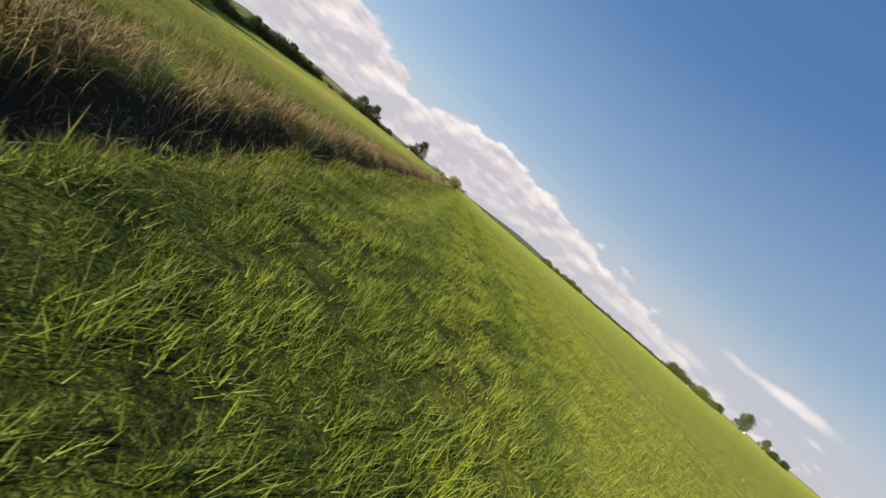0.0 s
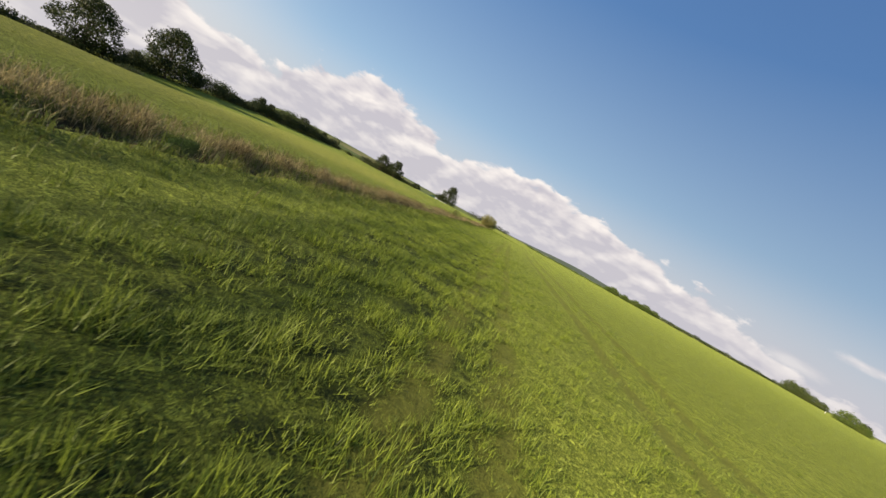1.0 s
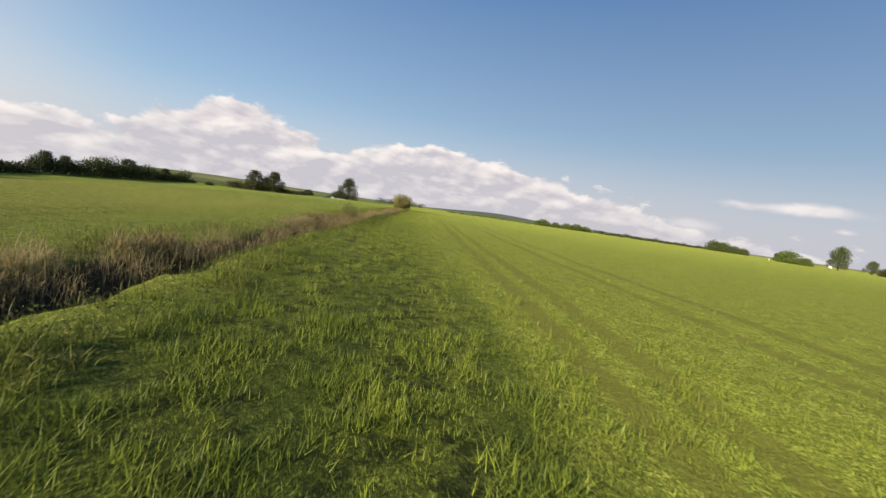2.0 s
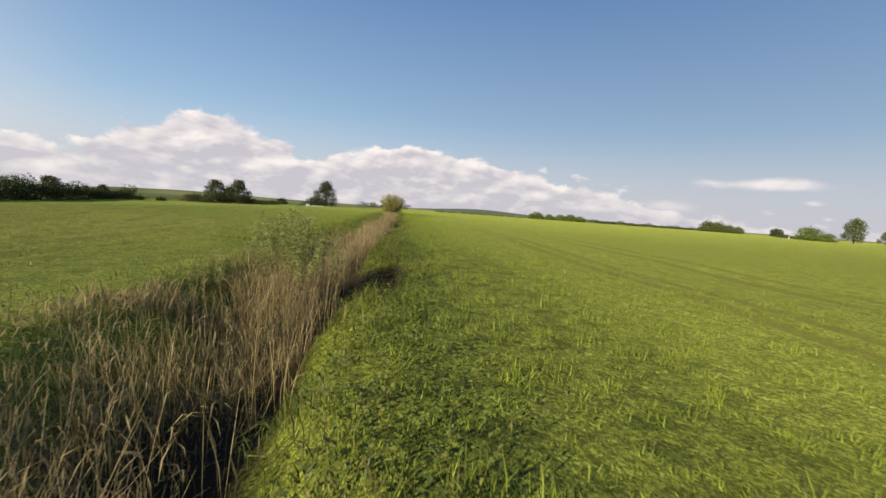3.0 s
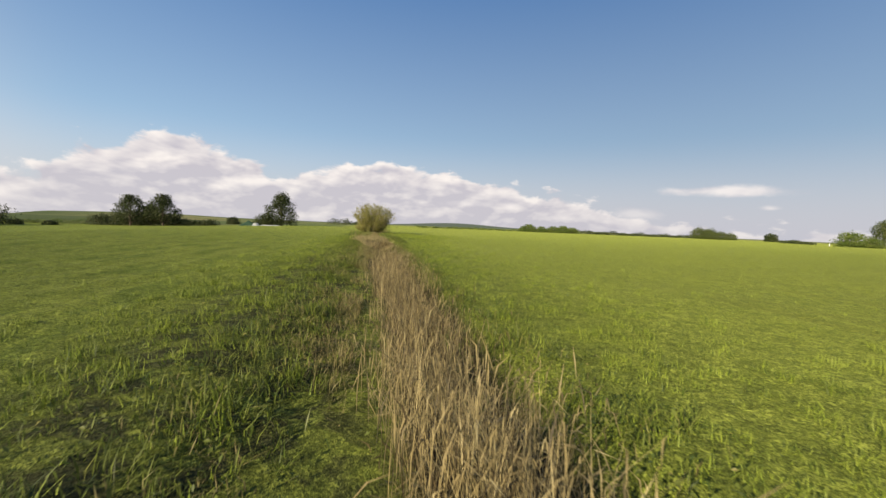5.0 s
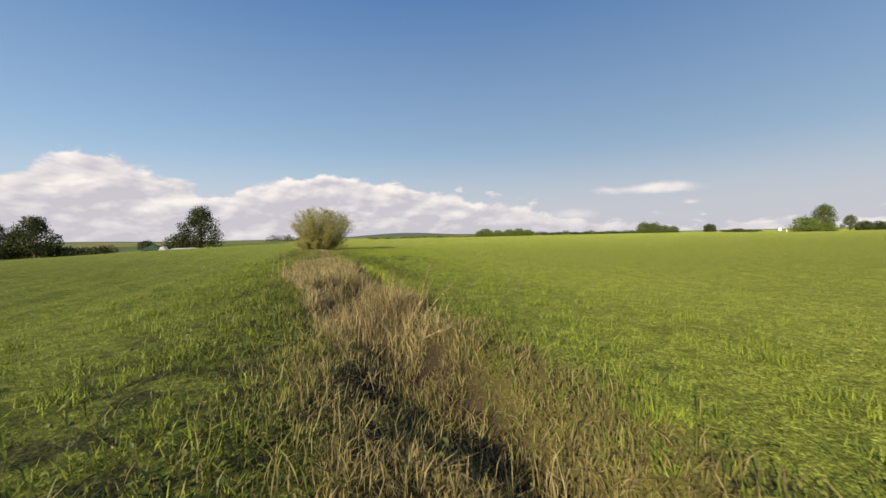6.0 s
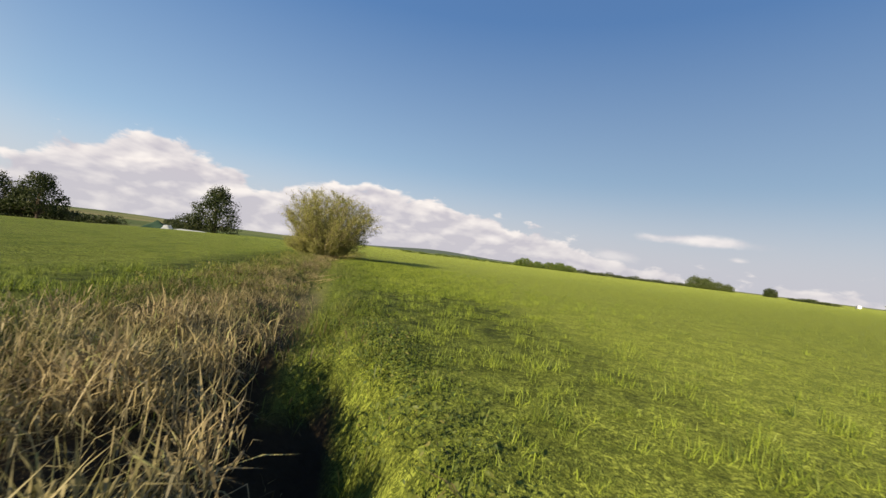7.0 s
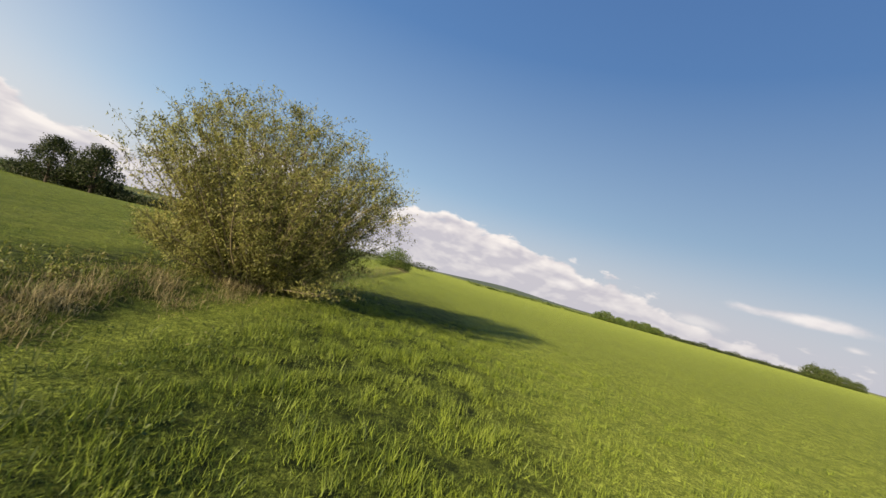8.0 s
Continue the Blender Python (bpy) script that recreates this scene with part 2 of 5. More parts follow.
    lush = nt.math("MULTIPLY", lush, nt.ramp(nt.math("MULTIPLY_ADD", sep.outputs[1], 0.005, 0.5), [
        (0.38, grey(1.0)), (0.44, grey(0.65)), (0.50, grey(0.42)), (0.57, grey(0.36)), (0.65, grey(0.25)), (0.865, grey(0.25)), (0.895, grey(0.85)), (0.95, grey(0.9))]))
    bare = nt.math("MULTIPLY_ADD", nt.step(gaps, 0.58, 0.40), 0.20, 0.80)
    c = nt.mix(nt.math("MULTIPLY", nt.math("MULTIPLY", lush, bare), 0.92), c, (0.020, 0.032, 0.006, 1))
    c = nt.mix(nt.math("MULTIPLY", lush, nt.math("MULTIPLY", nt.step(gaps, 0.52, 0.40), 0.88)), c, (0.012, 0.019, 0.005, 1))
    # bare ground between the tussocks on the far bank, darkened with painted shade
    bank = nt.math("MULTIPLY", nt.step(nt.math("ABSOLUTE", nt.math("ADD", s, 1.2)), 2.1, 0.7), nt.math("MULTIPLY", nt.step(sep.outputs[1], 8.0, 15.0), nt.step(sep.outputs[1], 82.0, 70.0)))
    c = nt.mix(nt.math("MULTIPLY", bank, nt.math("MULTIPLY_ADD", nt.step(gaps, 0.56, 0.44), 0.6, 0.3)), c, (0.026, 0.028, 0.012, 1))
    c = nt.mix(nt.math("MULTIPLY", windrows(nt, pos), 0.5), c, (0.030, 0.050, 0.008, 1))
    tips = nt.noise(pos, 34.0, 3.0, 0.6, 0.6)
    c = nt.mix(nt.math("MULTIPLY", nt.math("MULTIPLY", nt.step(tips, 0.52, 0.66), lush), 0.22), c, (0.180, 0.225, 0.018, 1))
    # matted blades lying every way; their shaded gaps and lit tips painted into the colour
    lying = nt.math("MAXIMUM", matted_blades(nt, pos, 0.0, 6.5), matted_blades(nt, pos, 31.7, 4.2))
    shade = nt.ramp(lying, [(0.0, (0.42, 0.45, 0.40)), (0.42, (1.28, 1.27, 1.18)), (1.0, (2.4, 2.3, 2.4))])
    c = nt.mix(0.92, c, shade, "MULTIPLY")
    # worn wheel tracks
    for line in (7.9, 8.8, 12.0, 13.6):
        off = nt.math("ABSOLUTE", nt.math("SUBTRACT", s, nt.math("MULTIPLY_ADD", nt.math("SINE", nt.math("MULTIPLY", sep.outputs[1], 0.05)), 0.25, line)))
        worn = nt.math("MULTIPLY", nt.step(off, 0.34, 0.12), nt.step(sep.outputs[1], 60.0, 20.0))
        c = nt.mix(nt.math("MULTIPLY", worn, 0.7), c, (0.120, 0.130, 0.026, 1))
    # other fields, beyond this one
    far = nt.noise(pos, 0.006, 1.0)
    other = nt.ramp(far, [(0.35, (0.065, 0.090, 0.028)), (0.5, (0.115, 0.130, 0.045)), (0.6, (0.17, 0.155, 0.07)), (0.7, (0.085, 0.110, 0.034))], "CONSTANT")
    c = nt.mix(nt.math("MULTIPLY", nt.step(sep.outputs[1], 176.0, 186.0), nt.step(s, -8.0, -16.0)), c, other)
    c = nt.mix(nt.step(sep.outputs[1], 520.0, 560.0), c, other)
    wood = nt.mix(nt.noise(pos, 0.03, 4.0, 0.7), (0.030, 0.046, 0.034, 1), (0.075, 0.095, 0.070, 1))
    c = nt.mix(nt.step(sep.outputs[1], 1500.0, 1600.0), c, wood)
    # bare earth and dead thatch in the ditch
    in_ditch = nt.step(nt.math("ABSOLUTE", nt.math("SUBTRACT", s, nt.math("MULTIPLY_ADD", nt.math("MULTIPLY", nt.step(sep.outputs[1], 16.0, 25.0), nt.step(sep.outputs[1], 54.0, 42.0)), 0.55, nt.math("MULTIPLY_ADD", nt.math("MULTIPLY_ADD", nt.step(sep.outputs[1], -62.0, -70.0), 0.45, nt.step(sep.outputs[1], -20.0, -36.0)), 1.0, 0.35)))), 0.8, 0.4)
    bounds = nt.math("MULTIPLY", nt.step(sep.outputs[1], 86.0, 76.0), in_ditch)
    # near-black earth in the open hollows, their deep shade painted in with it
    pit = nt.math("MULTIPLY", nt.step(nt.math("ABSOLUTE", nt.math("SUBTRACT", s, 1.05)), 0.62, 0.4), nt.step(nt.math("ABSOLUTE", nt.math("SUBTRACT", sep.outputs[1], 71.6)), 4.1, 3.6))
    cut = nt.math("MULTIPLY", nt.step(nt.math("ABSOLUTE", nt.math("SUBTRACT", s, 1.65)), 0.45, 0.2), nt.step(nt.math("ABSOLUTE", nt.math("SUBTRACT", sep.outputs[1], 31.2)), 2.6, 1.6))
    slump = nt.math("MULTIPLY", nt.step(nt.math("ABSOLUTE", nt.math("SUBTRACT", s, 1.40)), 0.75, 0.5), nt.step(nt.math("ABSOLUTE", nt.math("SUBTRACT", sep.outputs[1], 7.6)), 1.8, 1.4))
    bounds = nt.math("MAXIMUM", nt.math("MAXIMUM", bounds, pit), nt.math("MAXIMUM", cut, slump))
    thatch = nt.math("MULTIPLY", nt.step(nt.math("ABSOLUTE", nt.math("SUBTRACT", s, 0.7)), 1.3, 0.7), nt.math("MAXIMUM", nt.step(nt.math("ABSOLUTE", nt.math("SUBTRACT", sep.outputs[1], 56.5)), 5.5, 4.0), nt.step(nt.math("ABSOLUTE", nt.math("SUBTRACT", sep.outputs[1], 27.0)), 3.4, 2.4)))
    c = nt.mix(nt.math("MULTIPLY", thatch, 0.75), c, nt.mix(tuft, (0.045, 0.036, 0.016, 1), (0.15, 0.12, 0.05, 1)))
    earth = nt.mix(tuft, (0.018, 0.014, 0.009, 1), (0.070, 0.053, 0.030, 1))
    silt = nt.mix(tuft, (0.075, 0.060, 0.038, 1), (0.230, 0.195, 0.130, 1))
    earth = nt.mix(nt.step(sep.outputs[1], 77.0, 81.0), earth, silt)
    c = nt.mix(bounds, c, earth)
    hgt = nt.math("ADD", nt.math("ADD", nt.math("MULTIPLY", grain, 0.20), tuft), nt.math("MULTIPLY", lying, 0.10))
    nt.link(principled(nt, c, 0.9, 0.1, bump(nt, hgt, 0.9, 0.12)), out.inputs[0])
    return m


def bark_material(name, dark, light):
    m, nt, out = material(name)
    pos = nt.add("ShaderNodeTexCoord").outputs["Object"]
    n = nt.noise(pos, 9.0, 6.0, 0.7)
    c = nt.mix(n, (*dark, 1), (*light, 1))
    nt.link(principled(nt, c, 0.9, 0.15, bump(nt, n, 0.7, 0.03)), out.inputs[0])
    return m


def paint_material(name, color, rough=0.35, spec=0.5):
    m, nt, out = material(name)
    pos = nt.add("ShaderNodeTexCoord").outputs["Object"]
    n = nt.noise(pos, 3.0, 5.0)
    c = nt.mix(nt.math("MULTIPLY", nt.step(n, 0.5, 0.75), 0.25), (*color, 1), tuple(v * 0.6 for v in color) + (1,))
    nt.link(principled(nt, c, rough, spec), out.inputs[0])
    return m


M_GROUND = ground_material()
M_GRASS = blade_material("grass_blades", (0.040, 0.070, 0.010), (0.205, 0.268, 0.031), (0.265, 0.320, 0.058), 0.22, 0.14, 0.25, 0.50)
M_WEED = blade_material("verge_leaves", (0.046, 0.080, 0.014), (0.115, 0.148, 0.024), (0.200, 0.190, 0.050))
M_NETTLE = blade_material("nettle_leaves", (0.075, 0.105, 0.018), (0.185, 0.205, 0.040), (0.300, 0.260, 0.090), 0.25, 0.35, 0.6)
M_ROUGH = blade_material("bank_tussocks", (0.026, 0.048, 0.008), (0.130, 0.172, 0.024), (0.235, 0.215, 0.072), 0.2, 0.3, 0.7)
M_REED = blade_material("dead_reed", (0.050, 0.036, 0.016), (0.330, 0.268, 0.122), (0.520, 0.450, 0.230), 0.3, 0.42, 0.5)
M_SEDGE = blade_material("dead_sedge", (0.085, 0.064, 0.028), (0.430, 0.350, 0.175), (0.330, 0.340, 0.120), 0.35, 0.38, 0.9)
M_MAT = blade_material("matted_dead_grass", (0.095, 0.078, 0.030), (0.285, 0.245, 0.105), (0.225, 0.240, 0.070), 0.25, 0.40, 0.9)
M_LITTER = blade_material("dead_litter", (0.060, 0.042, 0.020), (0.130, 0.100, 0.045), (0.120, 0.130, 0.040), 0.2, 0.15, 0.9)
M_WILLOW = blade_material("willow_leaves", (0.062, 0.070, 0.016), (0.330, 0.338, 0.092), (0.420, 0.385, 0.112), 0.3, 0.38, 1.1)
M_OAK = blade_material("oak_leaves", (0.016, 0.028, 0.008), (0.044, 0.064, 0.016), (0.078, 0.086, 0.026), 0.25, 0.22, 0.4)
M_HAW = blade_material("hedge_leaves", (0.014, 0.026, 0.008), (0.040, 0.060, 0.016), (0.085, 0.090, 0.026), 0.25, 0.2, 0.15)
M_MID = blade_material("copse_leaves", (0.028, 0.050, 0.012), (0.075, 0.105, 0.024), (0.120, 0.130, 0.035), 0.25, 0.25, 0.3)
M_HERB = blade_material("willowherb_leaves", (0.140, 0.185, 0.050), (0.260, 0.310, 0.095), (0.330, 0.340, 0.130), 0.3, 0.35, 0.8)
M_FRESH = blade_material("fresh_leaves", (0.045, 0.085, 0.016), (0.110, 0.160, 0.030), (0.170, 0.190, 0.045), 0.25, 0.3, 0.3)
M_BARK = bark_material("bark", (0.035, 0.027, 0.02), (0.13, 0.105, 0.08))
M_TWIG = bark_material("willow_bark", (0.13, 0.105, 0.060), (0.31, 0.26, 0.155))
M_WHITE = paint_material("white_paint", (0.78, 0.78, 0.76))
M_BLACK = paint_material("black_rubber", (0.02, 0.02, 0.02), 0.7, 0.3)
M_GLASS = paint_material("dark_glass", (0.03, 0.035, 0.04), 0.08, 0.6)
M_FILM = paint_material("dull_plastic", (0.30, 0.33, 0.33), 0.7, 0.2)
M_STEEL = paint_material("grey_steel", (0.35, 0.36, 0.37), 0.4)
M_TARP = paint_material("green_sheet", (0.028, 0.060, 0.038), 0.85, 0.12)

# ------------------------------------------------------------------ the lie of the land


def shift(y):
    """x of the ditch's centre line at y."""
    return (100.0 - y) * SLOPE


def smooth(a, lo, hi):
    t = np.clip((np.asarray(a, float) - lo) / (hi - lo), 0, 1)
    return t * t * (3 - 2 * t)


def ripple(x, y, seed):
    """Smooth uneven ground out of a few crossed waves."""
    r = np.random.RandomState(seed)
    z = 0.0
    for k in range(7):
        a, w, p = r.uniform(0, 6.28), r.uniform(0.25, 1.7), r.uniform(0, 6.28)
        z = z + np.sin((x * np.cos(a) + y * np.sin(a)) * w + p) / (1 + 2 * w)
    return z


def ditch_depth(y):
    deep = np.interp(y, [-10, 0, 14, 18, 56, 61], [0.34, 0.34, 0.34, 0.22, 0.22, 0.34]) + 0.12 * (1 - smooth(y, -28, -10)) + 0.06 * np.sin(y * 0.7)
    deep = deep + 0.62 * smooth(y, 62.6, 63.6) - 0.42 * np.exp(-((y - 65.9) / 0.85) ** 4) + 0.36 * np.exp(-((y - 31.2) / 2.6) ** 4) + 0.38 * np.exp(-((y - 2.0) / 7.5) ** 4)
    return deep * (1 - 0.82 * smooth(y, 74.8, 75.8))


def ditch_mid(y):
    return 0.10 * np.sin(y * 1.9) + 0.06 * np.sin(y * 4.3 + 1) + np.interp(y, [-80, -68, -60, -44, -32, -20, -8, -4, 0, 3, 9, 16, 24, 30, 36, 45, 58, 62, 64.6, 65.6, 66.6, 68, 70, 75, 77.5, 84], [1.9, 1.8, 1.35, 1.35, 1.0, 0.65, 0.3, 0.55, 0.5, 0.2, 0.05, 0.5, 1.2, 1.7, 1.3, 0.8, 0.6, 0.0, -0.18, 0.2, 0.8, 1.12, 1.28, 1.15, 0.8, 0.3])


def ditch_half(y):
    return np.interp(y, [-80, -8, -3, 3, 9, 16, 60, 63.6, 67, 71, 76, 84], [0.62, 0.62, 0.85, 1.0, 1.0, 0.58, 0.50, 0.58, 0.38, 0.48, 0.66, 0.5]) * (1 + 0.16 * np.sin(y * 2.7 + 0.6) + 0.10 * np.sin(y * 6.1))


def bed(y):
    """Middle of the reed bed across the ditch line."""
    return 0.35 + 0.85 * (1 - smooth(y, -36, -20)) + 0.45 * (1 - smooth(y, -70, -62)) + 0.55 * smooth(y, 16, 25) * (1 - smooth(y, 42, 54))


def hollow(s, y):
    """The bare, open stretches of the ditch bed where nothing grows."""
    return ((np.abs(s - 1.40) < 0.56) & (np.abs(y - 7.6) < 1.5)) | ((y > 62.5) & (y < 75.2) & (np.abs(y - 65.9) > 0.8) & (np.abs(s - ditch_mid(y)) < 0.85 * ditch_half(y))) | ((y > 29.6) & (y < 33) & (np.abs(s - ditch_mid(y)) < 0.26)) | ((y > -9) & (y < 1.0) & (s > 0.0) & (s < 1.2)) | ((y > 0.5) & (y < 5.4) & (np.abs(s - 0.15) < 0.75))


def land(x, y):
    x, y = np.asarray(x, float), np.asarray(y, float)
    s = x - shift(y)
    near = 1 - smooth(np.abs(s), 40, 90)
    z = 0.035 * ripple(x, y, 3) * near
    inside = (1 - smooth(y, 165, 190)) * (1 - 0.7 * np.exp(-((y - 97.0) / 9.0) ** 4))
    z = z - ditch_depth(y) * np.exp(-((s - ditch_mid(y)) / ditch_half(y)) ** 4) * inside
    z = z + 0.10 * np.exp(-((s + 1.5) / 0.8) ** 2) * inside + 0.06 * np.exp(-((s - 1.9) / 0.7) ** 2) * inside
    # a slumped hole in the near bank
    z = z - 0.60 * np.exp(-((s - 1.40) / 0.58) ** 4 - ((y - 7.6) / 1.5) ** 4)
    # wheel tracks in the grass
    for c in (7.9, 8.8, 12.0, 13.6):
        z = z - 0.05 * np.exp(-((s - c - 0.25 * np.sin(y * 0.05)) / 0.22) ** 2) * (1 - smooth(y, 20, 60))
    # mown rows on the other side of the ditch
    z = z + 0.035 * np.sin(s * 5.2 + 0.8 * np.sin(y * 0.11) + 0.5 * np.sin(y * 0.37)) * smooth(-s, 2.5, 5) * (1 - smooth(-s, 25, 45)) * inside
    # the pasture falls away to the hedge
    fall = np.interp(y, [-40, 0, 14, 27, 41, 60, 88, 106, 123, 140, 300], [13.0, 12.0, 11.0, 9.5, 7.9, 6.0, 4.2, 3.8, 3.4, 2.7, 1.4])
    hillside = np.interp(-s, [0, 2.5, 8, 22, 48, 80, 103], [0, 0, 0.012, 0.10, 0.33, 0.86, 1.0])
    early = 1 - smooth(y, -14, 28)
    z = z - fall * (early * hillside + (1 - early) * smooth(-x, 12, 95)) - 0.7 * smooth(x, 60, 330)
    r = np.hypot(x, y)
    bearing = np.degrees(np.arctan2(x, y))
    z = z + 6.0 * smooth(r, 330, 1100) * np.exp(-((bearing + 28) / 9) ** 2)
    # lower ground behind the hedge
    z = z - np.clip(-104 - x, 0, 3600) * 0.13 * smooth(-bearing, 36, 50) * (1 - smooth(-bearing, 150, 170))
    z = z + 26.0 * smooth(r, 1500, 2900) * np.exp(-((bearing - 7.5) / 6.5) ** 2) + 8.0 * smooth(r, 900, 2500) * np.exp(-((bearing - 22) / 9) ** 2)
    return z


def spaced(cuts):
    """Coordinates with a step for each stretch."""
    out = []
    for (a, b, n) in cuts:
        out += list(np.linspace(a, b, n, endpoint=False))
    return np.array(out + [cuts[-1][1]])


def mesh_object(name, verts, faces, mat, parent=None, label="", shade=False):
    """One mesh object out of arrays: verts (n, 3), faces (m, 3 or 4)."""
    me = bpy.data.meshes.new(name)
    verts, faces = np.asarray(verts, np.float32), np.asarray(faces, np.int32)
    n, k = faces.shape
    me.vertices.add(len(verts))
    me.vertices.foreach_set("co", verts.ravel())
    me.loops.add(n * k)
    me.loops.foreach_set("vertex_index", faces.ravel())
    me.polygons.add(n)
    me.polygons.foreach_set("loop_start", np.arange(0, n * k, k, dtype=np.int32))
    me.polygons.foreach_set("loop_total", np.full(n, k, np.int32))
    if shade:
        me.polygons.foreach_set("use_smooth", np.ones(n, bool))
    me.update(calc_edges=True)
    me.materials.append(mat)
    ob = new(name, me)
    if parent is not None:
        ob.parent = parent
    if label:
        tagged(ob, label)
    return ob


def part(name, bm, mat, parent, label=""):
    """A bmesh as one mesh object under a thing or a part."""
    me = bpy.data.meshes.new(name)
    bm.to_mesh(me)
    bm.free()
    me.materials.append(mat)
    ob = new(name, me)
    ob.parent = parent
    if label:
        tagged(ob, label)
    return ob


def build_ground():
    ss = spaced([(-3600, -1200, 8), (-1200, -300, 18), (-300, -60, 30), (-60, -30, 20), (-30, -14, 34), (-14, -3, 32), (-3, 4, 50), (4, 20, 36), (20, 70, 24),
                 (70, 350, 34), (350, 1200, 20), (1200, 3600, 10)])
    yy = spaced([(-1500, -300, 8), (-300, -90, 14), (-90, 110, 230), (110, 200, 40), (200, 600, 40), (600, 1500, 24), (1500, 4200, 30)])
    S, Y = np.meshgrid(ss, yy)
    X = S + np.where(np.abs(Y) < 1e9, (100.0 - np.clip(Y, -150, 250)) * SLOPE, 0)
    v = np.stack([X, Y, land(X, Y)], -1).reshape(-1, 3)
    w, h = len(ss), len(yy)
    i = (np.arange(h - 1)[:, None] * w + np.arange(w - 1)[None]).ravel()
    f = np.stack([i, i + 1, i + w + 1, i + w], 1)
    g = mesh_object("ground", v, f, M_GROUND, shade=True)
    return tagged(g, "green pasture with a narrow reed-filled ditch running through it", "ground", kind="structure")


build_ground()

# ------------------------------------------------------------------ leaves, blades and stalks


def blades(rng, root, length, width, lean, flop=0.35):
    """Bent pointed blades: four corners and two triangles each."""
    n = len(root)
    a = rng.uniform(0, 2 * np.pi, n)
    side = np.stack([np.cos(a), np.sin(a), np.zeros(n)], 1)
    b = a + np.pi / 2 + rng.normal(0, 0.5, n)
    out = np.stack([np.cos(b), np.sin(b), np.zeros(n)], 1)
    tilt = np.abs(rng.normal(0, lean, n))[:, None]
    L, W = length[:, None], width[:, None]
    up = np.array([0, 0, 1.0])
    d1 = out * np.sin(tilt) + up * np.cos(tilt)
    t2 = tilt + np.abs(rng.normal(flop, flop, n))[:, None]
    d2 = out * np.sin(t2) + up * np.cos(t2)
    mid = root + d1 * L * 0.5
    tip = mid + d2 * L * 0.5
    v = np.stack([root, mid - side * W / 2, mid + side * W / 2, tip], 1).reshape(-1, 3)
    k = np.arange(n)[:, None] * 4
    f = np.stack([k + [0, 2, 1], k + [1, 2, 3]], 1).reshape(-1, 3)
    return v, f


def spikes(rng, root, length, width, lean):
    """Fine grass blades: one slender triangle each."""
    n = len(root)
    a = rng.uniform(0, 2 * np.pi, n)
    b = a + np.pi / 2 + rng.normal(0, 0.6, n)
    tilt = np.clip(np.abs(rng.normal(0.72 * lean, 0.42 * lean, n)), 0, 1.45)
    W = width / 2
    side = np.stack([np.cos(a) * W, np.sin(a) * W, np.zeros(n)], 1)
    tip = root + np.stack([np.cos(b) * np.sin(tilt) * length, np.sin(b) * np.sin(tilt) * length, np.cos(tilt) * length], 1)
    v = np.stack([root - side, root + side, tip], 1).reshape(-1, 3)
    return v, np.arange(3 * n).reshape(-1, 3)


def leaf_quads(rng, centre, normal, long, wide, droop=0.0):
    """Leaves as kinked lozenges: four corners and two triangles each."""
    n = len(centre)
    axis = rng.normal(0, 1, (n, 3))
    axis[:, 2] -= droop
    axis -= normal * (axis * normal).sum(1, keepdims=True)
    axis /= np.linalg.norm(axis, axis=1, keepdims=True) + 1e-9
    across = np.cross(normal, axis)
    L, W = long[:, None] / 2, wide[:, None] / 2
    fold = normal * W * 0.5
    v = np.stack([centre - axis * L, centre + across * W + fold, centre + axis * L, centre - across * W + fold], 1).reshape(-1, 3)
    k = np.arange(n)[:, None] * 4
    f = np.stack([k + [0, 1, 2], k + [0, 2, 3]], 1).reshape(-1, 3)
    return v, f


def unit(rng, n):
    v = rng.normal(0, 1, (n, 3))
    return v / np.linalg.norm(v, axis=1, keepdims=True)


def tubes(paths, sides=5):
    """Tapering limbs: each path is a list of (point, radius)."""
    vs, fs, base = [], [], 0
    for path in paths:
        m = len(path)
        for j, (p, r) in enumerate(path):
            q = path[min(j + 1, m - 1)][0] - path[max(j - 1, 0)][0]
            q = q / (np.linalg.norm(q) + 1e-9)
            u = np.cross(q, [0.31, 0.95, 0.05])
            u /= np.linalg.norm(u) + 1e-9
            w = np.cross(q, u)
            for k in range(sides):
                a = 2 * np.pi * k / sides
                vs.append(p + (u * np.cos(a) + w * np.sin(a)) * r)
        for j in range(m - 1):
            for k in range(sides):
                a, b = base + j * sides + k, base + j * sides + (k + 1) % sides
                fs.append((a, b, b + sides, a + sides))
        base += m * sides
    return np.array(vs), np.array(fs)


def limb(rng, start, direction, length, radius, steps=6, wander=0.18, gravity=0.0):
    p, d = np.array(start, float), np.array(direction, float)
    d /= np.linalg.norm(d)
    path = [(p.copy(), radius)]
    for j in range(steps):
        d = d + rng.normal(0, wander, 3) + np.array([0, 0, -gravity])
        d /= np.linalg.norm(d)
        p = p + d * length / steps
        path.append((p.copy(), radius * (1 - 0.85 * (j + 1) / steps)))
    return path


# ------------------------------------------------------------------ trees and hedges


